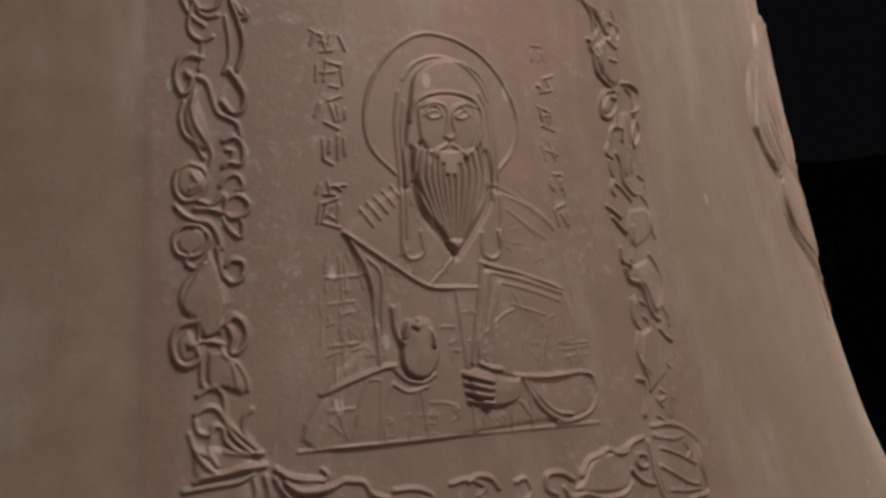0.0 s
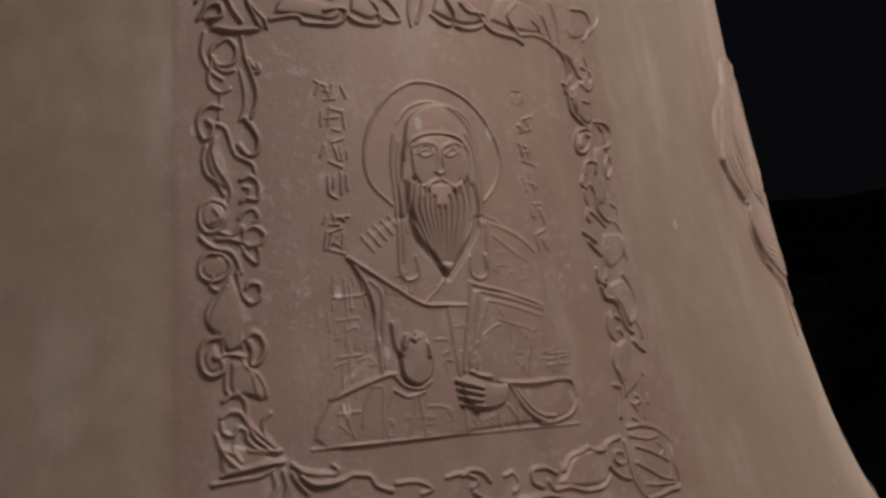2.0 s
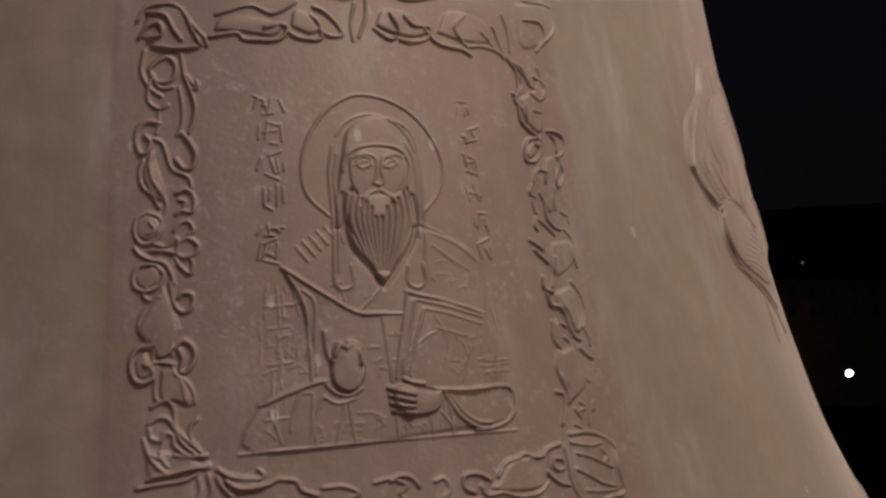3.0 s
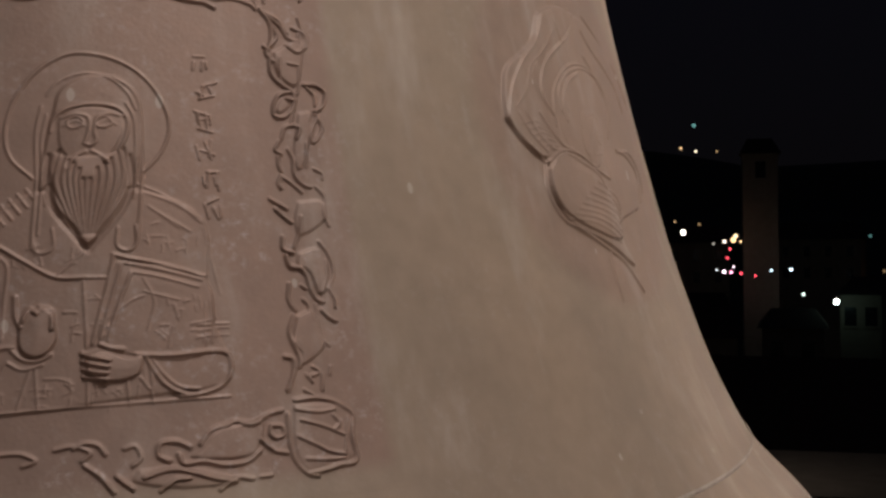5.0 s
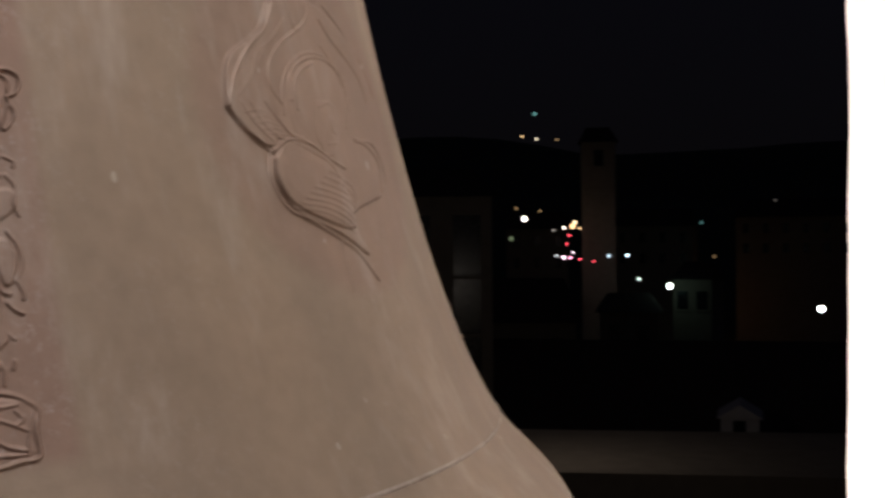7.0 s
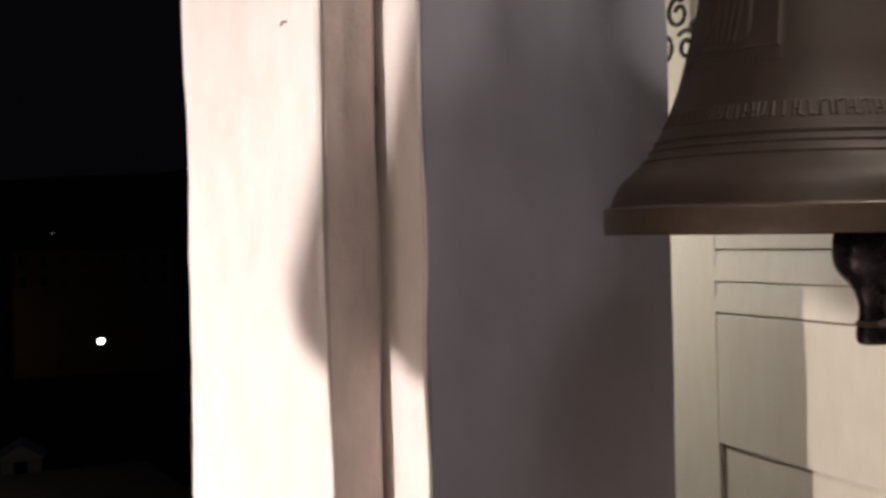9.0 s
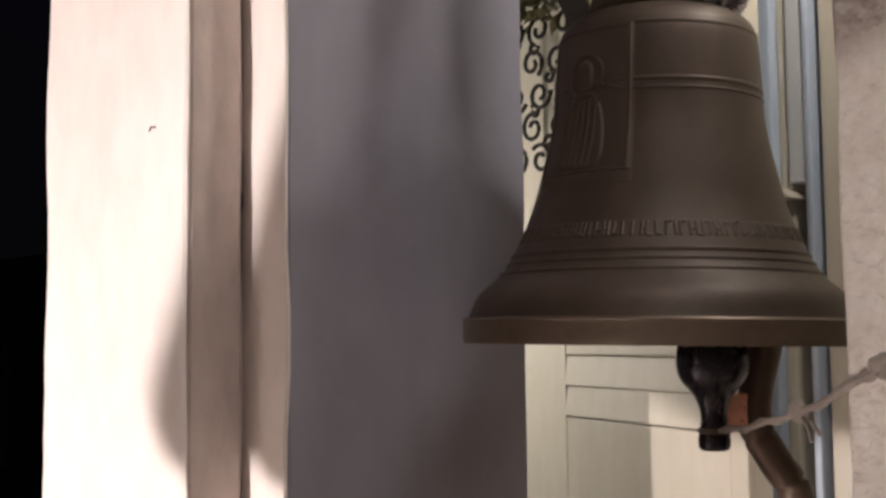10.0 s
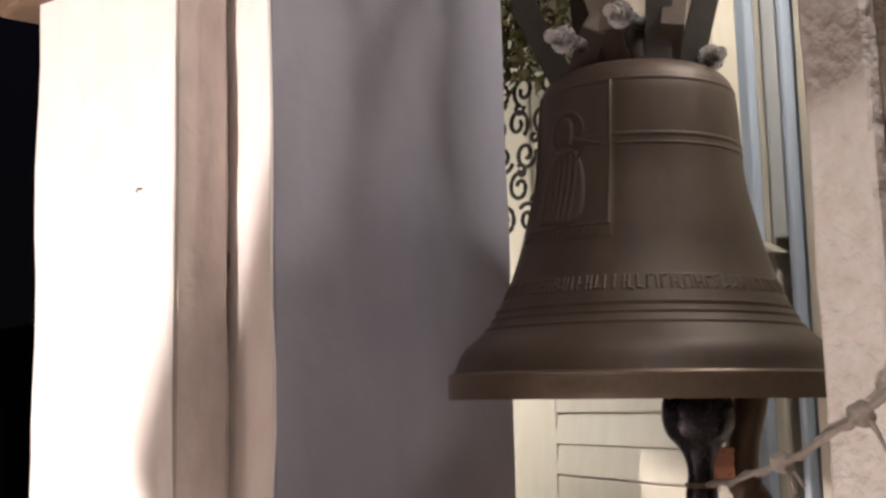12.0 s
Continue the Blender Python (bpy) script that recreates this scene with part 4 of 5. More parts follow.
stroke([(86.3, 118.2), (103.8, 117.1), (102.7, 106.4), (92.5, 98.4)], 1.12, 2.0)
blob([(80.1, 115.9), (103.8, 117.1), (102, 103.7), (80.5, 95.5)], 0.69, 1.3)
stroke([(-93.1, 84.7), (-89.9, 89.3), (-85.6, 90.7), (-84.6, 86.4), (-88.8, 85)], 1.12, 2.0)
stroke([(-87.8, 81.8), (-79.2, 81.3), (-70.5, 82.4)], 1.12, 2.0)
stroke([(-74.7, 92.7), (-71.5, 86.3), (-69.4, 83.1)], 1.03, 1.9)
stroke([(-76.8, 96.9), (-72.5, 90.6), (-68.2, 86.5), (-67.2, 83.3)], 1.03, 1.9)
stroke([(-89.9, 94.8), (-83.4, 94.2), (-80.2, 88.9), (-77, 84.8)], 1.03, 1.9)
stroke([(-93.8, 91.2), (-89.9, 97), (-81.2, 98.8), (-76.8, 96.9)], 1.03, 1.9)
blob([(-93.1, 84.7), (-88.8, 96), (-76.8, 96.9), (-68.3, 84.3), (-81.4, 80)], 0.69, 1.3)
stroke([(-86.7, 75.4), (-82.5, 77.8), (-79.3, 74.7), (-80.4, 69.3), (-85.7, 67.9), (-88.9, 72), (-86.7, 75.4)], 1.12, 2.0)
stroke([(-91, 79.4), (-92, 71.8), (-88.9, 65.6), (-84.7, 62.6)], 1.12, 1.9)
stroke([(-77.1, 79.2), (-76.1, 72.8), (-74.1, 66.5), (-70.9, 66.2)], 1.03, 1.8)
stroke([(70.5, 90.5), (74.4, 84.7), (74.2, 77.2), (71.4, 72), (74, 68.6)], 1.20, 2.0)
stroke([(71.9, 89.4), (78.2, 86.4), (82.2, 80.6)], 1.03, 1.8)
stroke([(84.8, 83.4), (91.4, 80.4), (88.1, 75)], 1.2, 1.8)
# halo and hood
stroke([(-22.5, 19.4), (-30.4, 27.1), (-32.1, 37.7), (-28.4, 49.9), (-20.4, 60.3), (-11.3, 66.2), (-3.1, 67.7), (7.8, 65.9), (17.8, 60.6), (25.4, 51.3), (28.4, 40), (24.4, 29.6), (17, 21.9)], 0.8, 1.3)
stroke([(-17.2, 50.6), (-12.3, 56.5), (-3.3, 59.8), (5.6, 58.5), (12.7, 52.6), (15.7, 46)], 0.7, 0.8)
stroke([(-10.2, 40.5), (-8.4, 42.3), (-5.4, 42.3), (-4.2, 40.4), (-6.4, 38.5), (-9.3, 38.5), (-10.2, 40.5)], 0.45, 1.0)
stroke([(0.2, 41), (2.3, 42.7), (5.2, 42.7), (6.4, 40.7), (4.2, 39.1), (1.4, 39.1), (0.2, 41)], 0.45, 1.0)
# robe
stroke([(14.2, 17.8), (26, 12.6), (37.8, 3.1)], 0.6, 0.8)
stroke([(19.8, 8.4), (29.5, 1)], 0.5, 0.7)
stroke([(38.6, 1), (41.1, -13.7), (42.9, -24.1)], 0.5, 0.6)
stroke([(33.2, -34.9), (44.7, -34.8)], 0.6, 0.8)
stroke([(38.7, -26), (39.2, -39.2)], 0.6, 0.8)
stroke([(32.9, -38.9), (44.3, -38.9)], 0.5, 0.6)
# robe
stroke([(-48.6, -14.2), (-39.2, -13.2)], 0.5, 0.7)
stroke([(-44, -7.3), (-43.6, -21.1)], 0.5, 0.7)
stroke([(-48.1, -22.1), (-39.9, -21.1)], 0.5, 0.6)
stroke([(-48.9, -34.6), (-40.9, -33.8)], 0.5, 0.7)
stroke([(-44.5, -27.9), (-44.6, -42.3)], 0.5, 0.7)
stroke([(-37.9, -9.2), (-36.5, -17.2)], 0.5, 0.6)
stroke([(-49.2, -49.7), (-45.5, -60.8)], 0.5, 0.6)
stroke([(-33.9, -44.5), (-35.9, -61.2)], 0.5, 0.6)
stroke([(-18.6, -51.6), (-13.3, -51.8), (-9.4, -53.9)], 0.5, 0.6)
stroke([(13.6, -46), (14.1, -54)], 0.5, 0.6)
stroke([(-0.4, -33.6), (10.2, -25.6), (15.4, -23.6)], 0.5, 0.7)
stroke([(15.3, -17.3), (18.7, -25.7), (15.7, -36)], 0.5, 0.6)
stroke([(31, -34.3), (40.5, -32.9)], 0.5, 0.6)
stroke([(36.7, -27), (35.1, -41.1)], 0.5, 0.6)

# woven pattern of the robe
for x0, x1, z0, z1, n in ((-51, -36, -46, -6, 34), (-50, 12, -61, -54, 30), (20, 36, -40, -24, 16), (17, 36, -8, 6, 12), (-30, -8, -13, -5, 12), (-12, 2, -38, -20, 14)):
    for k in range(n):
        x, z, turn = rng.uniform(x0, x1), rng.uniform(z0, z1), rng.choice((0.0, 0.3, 1.4, 1.7, 2.4))
        r = rng.uniform(0.9, 2.4)
        stroke([(x - r * math.cos(turn), z - r * math.sin(turn)), (x, z + 0.3), (x + r * math.cos(turn), z + r * math.sin(turn))], 0.45, rng.uniform(0.35, 0.75))

LEFT, RIGHT, LOW, HIGH = -83.5, 79.0, -79.0, 100.5
worn = np.array([[noise.noise(Vector((x * 0.05, z * 0.05, 0))) for x in icon.x[::6]] for z in icon.z[::6]])
worn = np.kron(worn, np.ones((6, 6)))[: len(icon.z), : len(icon.x)]
for _ in range(4):
    worn = (worn + np.roll(worn, 3, 0) + np.roll(worn, -3, 0) + np.roll(worn, 3, 1) + np.roll(worn, -3, 1)) / 5
icon.line *= 0.6 * (1 + 0.45 * worn)
icon.base *= 0.95
icon.cut *= 0.62
# rough skin of the casting
skin = np.random.RandomState(3).normal(0.0, 1.0, icon.base.shape)
for _ in range(2):
    skin = (skin + np.roll(skin, 1, 0) + np.roll(skin, 1, 1) + np.roll(skin, (1, 1), (0, 1))) / 4
icon.base += skin * 0.026
IN_L, IN_R, IN_B, IN_T = LEFT + 12.5, RIGHT - 13.5, LOW + 10.5, HIGH - 10.5
IN_L, IN_R = (float(icon.x[np.abs(icon.x - v).argmin()]) for v in (IN_L, IN_R))
IN_B, IN_T = (float(icon.z[np.abs(icon.z - v).argmin()]) for v in (IN_B, IN_T))
icon.build("icon_panel", BRONZE, great_bell, bell_radius, 15.0, "low relief panel of a haloed hooded figure", IN_L, IN_R, IN_B, IN_T)
for nm, lim in (("border_side", (-1e9, IN_L, -1e9, 1e9)), ("border_side", (IN_R, 1e9, -1e9, 1e9)),
                ("border_foot", (IN_L, IN_R, -1e9, IN_B)), ("border_head", (IN_L, IN_R, IN_T, 1e9))):
    icon.build(nm, BRONZE, great_bell, bell_radius, 15.0, "leafy scrollwork border in bronze", *lim)

# winged medallion on the next side
wings = Relief(-118, 175, -66, 150, 0.6)
stroke, blob = wings.stroke, wings.blob
blob([(-81.8, 56.2), (-75.0, 73.1), (-58.0, 86.6), (-37.1, 101.2), (-25.5, 113.3), (-0.7, 117.1), (34.6, 111.1), (72.1, 90.8), (81.7, 59.7), (54.0, 17.1), (1.2, 1.8), (8.4, -19.6), (-17.1, -8.6), (-53.4, 3.5), (-62.7, 21.3), (-61.2, 32.9), (-78.6, 43.5)], 1.2)
stroke([(-85.5, 51.9), (-77.8, 68.0), (-63.6, 82.6), (-46.3, 94.8), (-33.0, 112.2)], 1.2, 2)
stroke([(-85.5, 51.9), (-78.6, 43.5), (-67.9, 36.7), (-61.0, 32.1)], 1.2, 2.2)
stroke([(-22.4, 112.0), (-20.7, 103.4), (-15.8, 97.7), (-1.9, 105.9), (6.6, 118.2)], 1, 1.8)
stroke([(-13.2, 99.0), (-36.2, 87.3), (-48.8, 75.7), (-51.3, 65.2), (-45.3, 57.2)], 1.1, 1.8)
stroke([(-58.9, 57.1), (-52.9, 49.9), (-43.9, 42.1), (-33.7, 40.0)], 1.1, 2)
stroke([(-36.3, 59.6), (-32.8, 72.0), (-17.8, 81.5), (4.4, 85.2), (24.4, 79.6), (26.3, 66.7), (16.8, 49.2)], 1.1, 1.6)
stroke([(28.0, 117.7), (54.1, 104.2), (74.5, 85.1), (84.7, 62.0)], 1.1, 1.6)
stroke([(8.2, 92.6), (17.9, 84.5), (24.6, 72.1)], 0.9, 1.4)
blob([(-17.2, 55.9), (-4.0, 62.2), (11.8, 59.9), (7.0, 45.0), (-7.2, 31.7), (-19.2, 34.7)], 2)
stroke([(-12.4, 58.0), (-0.5, 61.1), (3.8, 57.4), (-3.2, 47.9), (0.4, 44.6)], 0.8, 1.2)
stroke([(-11.4, 38.6), (-0.5, 40.0)], 0.6, 0.9)
blob([(-61.1, 29.6), (-50.7, 37.5), (-34.6, 38.3), (-10.2, 29.8), (-2.3, 15.9), (-3.2, -5.3), (-30.9, -1.6), (-54.6, 6.7), (-62.6, 18.1)], 2.2)
stroke([(-61.0, 32.1), (-64.7, 19.7), (-60.8, 9.1), (-54.6, 3.5)], 1.3, 2.2)
stroke([(-61.0, 32.1), (-47.3, 38.5), (-31.2, 38.5), (-13.2, 31.5), (2.2, 26.7)], 1.1, 2)
stroke([(-54.6, 3.5), (-37.6, -2.4), (-18.0, -10.3), (-3.5, -17.5), (9.6, -32.1)], 1.3, 2.2)
stroke([(-18.0, -10.3), (-19.8, -22.2), (-20.2, -35.7)], 1.2, 1.8)
stroke([(-53.8, 5.1), (-33.0, 3.8), (-16.2, -0.8), (-4.5, -7.0)], 0.7, 0.9)
stroke([(-49.1, 7.8), (-28.9, 6.0), (-13.3, 1.6), (-2.7, -4.6)], 0.7, 0.9)
stroke([(-44.4, 10.5), (-24.7, 8.3), (-10.4, 4.0), (-1.4, -2.1)], 0.7, 0.9)
stroke([(-39.6, 13.2), (-20.2, 10.6), (-7.4, 6.5), (0.4, 0.3)], 0.7, 0.9)
stroke([(-34.3, 16.0), (-15.6, 12.9), (-4.1, 9.0), (2.1, 2.8)], 0.7, 0.9)
stroke([(-28.7, 18.8), (-10.9, 15.2), (-1.2, 11.5), (3.5, 5.3)], 0.7, 0.9)
stroke([(-23.4, 21.7), (-5.8, 17.6), (2.3, 14.0), (5.3, 7.8)], 0.7, 0.9)
stroke([(-17.2, 24.7), (-0.6, 20.0), (5.7, 16.6), (7.0, 10.3)], 0.7, 0.9)
stroke([(24.6, 42.3), (48.1, 42.7), (59.3, 32.7), (54.0, 17.1), (38.3, 11.1)], 1.1, 1.8)
stroke([(-78.5, 58.1), (-68.4, 65.4), (-55.7, 73.3)], 0.6, 0.7)
stroke([(-73.2, 63.1), (-62.7, 70.6), (-50.0, 78.9)], 0.6, 0.7)
stroke([(-67.8, 68.2), (-57.3, 75.8), (-44.1, 84.7)], 0.6, 0.7)
stroke([(-62.0, 73.4), (-51.6, 81.2), (-37.9, 90.6)], 0.6, 0.7)
stroke([(-56.1, 78.7), (-45.6, 86.6), (-31.5, 96.6)], 0.6, 0.7)
stroke([(-50.1, 84.0), (-39.2, 92.2), (-24.7, 102.8)], 0.6, 0.7)
stroke([(-76.2, 50.1), (-64.8, 52.5), (-55.9, 49.7)], 0.6, 0.8)
stroke([(-72.7, 47.7), (-62.5, 49.7), (-53.8, 47.5)], 0.6, 0.8)
stroke([(-69.6, 45.3), (-60.2, 46.8), (-51.6, 45.3)], 0.6, 0.8)
stroke([(-66.1, 42.8), (-57.9, 44.0), (-49.9, 43.1)], 0.6, 0.8)
stroke([(-62.6, 40.4), (-55.6, 41.1), (-47.7, 40.8)], 0.6, 0.8)
# wing
blob([(-87.1, 52.5), (-84.3, 66), (-76.7, 78.9), (-49.6, 94.5), (-36.6, 110.6), (-9.8, 117.6), (6.1, 113.9), (-16.1, 98.8), (-41.5, 88.3), (-54, 74.3), (-58.9, 57.2), (-42.2, 41.6), (-60.8, 33.8), (-75.9, 41.2)], 1.6, 1.3)
blob([(-39.4, 41.8), (-41.7, 55.7), (-36.6, 70.3), (-16.9, 84.5), (8.2, 85.3), (28, 70.5), (19, 51.3), (-12.2, 31.7), (-25.7, 35.4)], 1.6, 1.3)
blob([(-15.2, 62.1), (2, 62.1), (1.8, 51.6), (-11.8, 37.5), (-20.9, 38.5), (-22.1, 48.5)], 2.2, 1.3)
stroke([(-44.7, 51.3), (-41.4, 65.6), (-31.7, 76.5), (-14.7, 85.1), (5.3, 87.1), (20.9, 82.1), (29.2, 72.2), (26.4, 59.5)], 1.2, 1.6)
stroke([(-32.7, 54.9), (-31.4, 66.5), (-20.9, 76.2), (-7.1, 81.5)], 1.2, 1.6)
stroke([(13.9, 107.4), (24.8, 98.1), (42.3, 89.3), (56.7, 79.7), (61.1, 67.3)], 1.2, 1.5)
stroke([(24.7, 43.1), (41.1, 40.4), (52.1, 31.5), (46.1, 15.5)], 1.4, 1.8)
stroke([(-55.8, 39.5), (-43.8, 38.2), (-29.5, 33.8), (-14.1, 28.7), (-8.7, 21.6)], 0.9, 1.2)
stroke([(-37.4, 104.7), (-50.9, 91.5), (-63.8, 83), (-71.1, 72.6)], 0.9, 1.1)
stroke([(-27.2, 101.7), (-41, 89.8), (-57.3, 80.9), (-65.6, 67.7)], 0.9, 1.1)
stroke([(-77.6, 55.8), (-70, 45.5), (-59.2, 37.4)], 0.9, 1.2)
stroke([(-70.9, 56.3), (-63.3, 45.4), (-53.5, 39.6)], 0.9, 1.2)
wings.line *= 0.55
wings.base *= 1.3
wings.build("winged_relief", BRONZE, great_bell, bell_radius, 55.0, "relief of folded feathered wings round an oval", lift=0.03, fade=4.0)

# thin fillet where the flare begins
fillet = [(float(bell_radius(-0.126)) + 0.0009 * math.cos(a), -0.126 + 0.0013 * math.sin(a)) for a in np.linspace(-2.2, 1.6, 9)]
part("moulding", lathe(fillet, 256), SCUFFED, great_bell, "pale scuffed moulding", smooth=True)


# ---------------------------------------------------------------- small bell
def bell_profile(pairs, n=8):
    return [tuple(p) for p in smooth_line(pairs, n)]


SB = Vector((1.5066, -0.140, -0.003))
small_bell = tagged(empty("small_bell", Matrix.Translation(SB) @ Matrix.Rotation(radians(-1.0), 4, Vector((-0.896, -0.443, 0)))), "small dark bronze bell with relief panel, hung from bolted straps", "bell")
sb_out = bell_profile([(0.075, 0.476), (0.105, 0.466), (0.1195, 0.452), (0.126, 0.432), (0.129, 0.397), (0.1345, 0.319), (0.1505, 0.243),
                       (0.1605, 0.205), (0.1745, 0.168), (0.197, 0.123), (0.228, 0.0915), (0.241, 0.0615)])
sb_out = [(0.0, 0.486)] + sb_out + [(0.2455, 0.0600), (0.2465, 0.056), (0.2475, 0.033), (0.246, 0.028), (0.222, 0.028), (0.20, 0.06),
                                    (0.15, 0.16), (0.12, 0.30), (0.105, 0.42), (0.0, 0.44)]
sb_out = [(r, 0.028 + (z - 0.028) * 0.94) for r, z in sb_out]
part("bell_body", lathe(sb_out, 160), BRONZE_DARK, small_bell, smooth=True)
part("lip_band", lathe([(0.2425, 0.0590), (0.2465, 0.0590), (0.2487, 0.0565), (0.2478, 0.0525), (0.2486, 0.036), (0.2470, 0.0275), (0.242, 0.0275)], 160), LIP, small_bell, "rubbed paler bronze lip", smooth=True)

# ---------------------------------------------------------------- beyond the side opening
# the cream shutter stands parallel to the side wall
door = tagged(empty("shutter_leaf", ROOM @ Matrix.Translation((1.784, 0.345, FLOOR_Z)) @ Matrix.Rotation(radians(-14.4), 4, "Z")), "cream painted wooden shutter with a few louvre slats", "shutter")
part("shutter_panel", boxed(0.012, 0.045, 0.0, 0.76, 0.02, 3.2), CREAM, door)
tagged(part("wall_beyond", boxed(2.05, 2.25, -0.55, 1.6, FLOOR_Z, TOP_Z, 0, ROOM), CREAM), "cream plastered wall behind the shutter", "wall", kind="structure")

# ---------------------------------------------------------------- night town
GROUND_Z = -22.0
bm = bmesh.new()
bmesh.ops.create_grid(bm, x_segments=60, y_segments=60, size=900)
for v in bm.verts:
    d = math.hypot(v.co.x, v.co.y)
    v.co.z = GROUND_Z + max(0.0, d - 160) * 0.13 * (0.8 + 0.4 * noise.noise(v.co * 0.004)) + noise.noise(v.co * 0.02) * 1.0
tagged(part("ground", bm, HILL, smooth=True), "dark town ground rising to a wooded hill", "ground", kind="structure")

# ---------------------------------------------------------------- small bell: cast bands, panel, fittings
sb_r = np.array([p[0] for p in sb_out[1:90]])
sb_z = np.array([p[1] for p in sb_out[1:90]])


def sb_radius(z):
    return np.interp(z, sb_z[::-1], sb_r[::-1])


FACE = -63.7  # the side of the small bell that looks into the belfry
MM_DEG = 2.5
cast = Relief(-80, 76, 214, 416, 0.8)


def stroke(pts, w, h):
    cast.stroke([(x, z * 0.94 + 2) for x, z in pts], w, h)


def blob(pts, h, edge):
    cast.blob([(x, z * 0.94 + 2) for x, z in pts], h, edge)


for z in (434, 246):
    stroke([(-76, z), (70, z)], 1.6, 1.2)
stroke([(68, 246), (68, 434)], 3.0, 1.6)
stroke([(-72, 246), (-72, 434)], 3.0, 1.6)
blob([(-30, 250), (30, 250), (36, 300), (22, 345), (0, 352), (-22, 345), (-34, 300)], 1.6, 4)
cast.ring(0, 352, 30, 27, 1.8, 1.5)
blob([(-12, 355), (12, 355), (13, 385), (0, 394), (-13, 385)], 2.0, 4)
stroke([(20, 330), (36, 372)], 2.2, 2.0)
stroke([(16, 362), (52, 352)], 2.2, 2.0)
for k in range(6):
    stroke([(-24 + 9 * k, 340), (-28 + 10 * k, 300), (-26 + 9 * k, 254)], 1.5, 1.2)
for k in range(16):
    stroke([(-66 + 8 * k, 232), (-63 + 8 * k, 241)], 1.4, 1.0)
cast.line *= 1.9
cast.base *= 1.4
cast.build("relief_panel", BRONZE_DARK, small_bell, sb_radius, FACE - 41, "low relief panel with a small haloed figure", fade=4.0, lift=0.5)


def band(z, r, h=0.0016):
    pts = [(float(sb_radius(z)) - 0.0005 + h * math.cos(a), z + r * math.sin(a)) for a in np.linspace(-1.6, 1.6, 9)]
    part("cast_band", lathe(pts, 120), BRONZE_DARK, small_bell, smooth=True)


for z, r in ((0.412, 0.003), (0.342, 0.003), (0.331, 0.002), (0.135, 0.004), (0.125, 0.003), (0.113, 0.003)):
    band(z, r)
# worn cast inscription: bars of its size round the flare and under the upper band
words = Relief(-190, 200, 150, 172, 0.8)
x = -185.0
while x < 192:
    words.stroke([(x, 153), (x + rng.uniform(-1, 1), 168)], 1.5, 1.6)
    if rng.random() < 0.6:
        z = rng.choice((154, 160, 167))
        words.stroke([(x, z), (x + 5, z + rng.uniform(-3, 3))], 1.4, 1.5)
    x += rng.choice((4.5, 6.0, 9.0))
words.build("inscription", BRONZE_DARK, small_bell, sb_radius, FACE, "worn raised lettering", fade=2.0, lift=0.1)

SB_RIGHT, SB_NEAR = Vector((0.443, -0.896, 0)), Vector((-0.896, -0.443, 0))


def sbp(right, near, z):
    return SB_RIGHT * right + SB_NEAR * near + Vector((0, 0, z))


def flat_bar(pts, width, thick, across):
    """A flat bar along a line; across is the direction of its width."""
    bm, rings = bmesh.new(), []
    pts = [Vector(p) for p in pts]
    for i, p in enumerate(pts):
        d = (pts[min(i + 1, len(pts) - 1)] - pts[max(i - 1, 0)]).normalized()
        w = (across - d * across.dot(d)).normalized()
        n = d.cross(w)
        rings.append([bm.verts.new(p + w * (sx * width / 2) + n * (sn * thick / 2)) for sx, sn in ((-1, -1), (1, -1), (1, 1), (-1, 1))])
    for p, q in zip(rings, rings[1:]):
        for k in range(4):
            bm.faces.new((p[k], p[(k + 1) % 4], q[(k + 1) % 4], q[k]))
    bm.faces.new(rings[0][::-1])
    bm.faces.new(rings[-1])
    bmesh.ops.recalc_face_normals(bm, faces=bm.faces)
    bmesh.ops.bevel(bm, geom=[e for e in bm.edges], offset=thick * 0.15, segments=1, affect="EDGES")
    return bm


hanger = tagged(empty("bell_hanger", Matrix.Translation(SB + SB_RIGHT * 0.016 - Vector((0, 0, 0.044)))), "iron straps and bolts holding the small bell to its beam", "bell hanger")
for r0, r1, z0, near in ((-0.088, -0.185, 0.455, 0.03), (0.055, 0.105, 0.47, 0.03), (-0.05, -0.09, 0.47, -0.06), (0.02, 0.03, 0.475, 0.075)):
    part("strap", flat_bar([sbp(r0, near, z0), sbp(r0 * 0.4 + r1 * 0.6, near, 0.58), sbp(r1, near, 0.76), sbp(r1, near, 1.08)], 0.034, 0.009, SB_RIGHT), IRON, hanger)
for r0, r1, z1 in ((-0.085, -0.03, 0.585), (-0.02, -0.06, 0.60), (0.03, 0.05, 0.60)):
    part("leather_strap", flat_bar([sbp(r0, 0.055, 0.47), sbp((r0 + r1) / 2, 0.085, 0.53), sbp(r1, 0.06, z1), sbp(r1, 0.0, 0.76), sbp(r1, 0.0, 1.08)], 0.03, 0.006, SB_RIGHT), LEATHER, hanger,
         "worn brown leather strap")
part("cannon_loop", tube([sbp(0.06 * math.cos(a), 0.0, 0.478 + 0.075 * math.sin(a)) for a in np.linspace(0, math.pi, 14)], 0.017, 12), BRONZE_DARK, hanger, smooth=True)
part("cannon_loop", tube([sbp(0.0, 0.06 * math.cos(a), 0.478 + 0.07 * math.sin(a)) for a in np.linspace(0, math.pi, 14)], 0.017, 12), BRONZE_DARK, hanger, smooth=True)


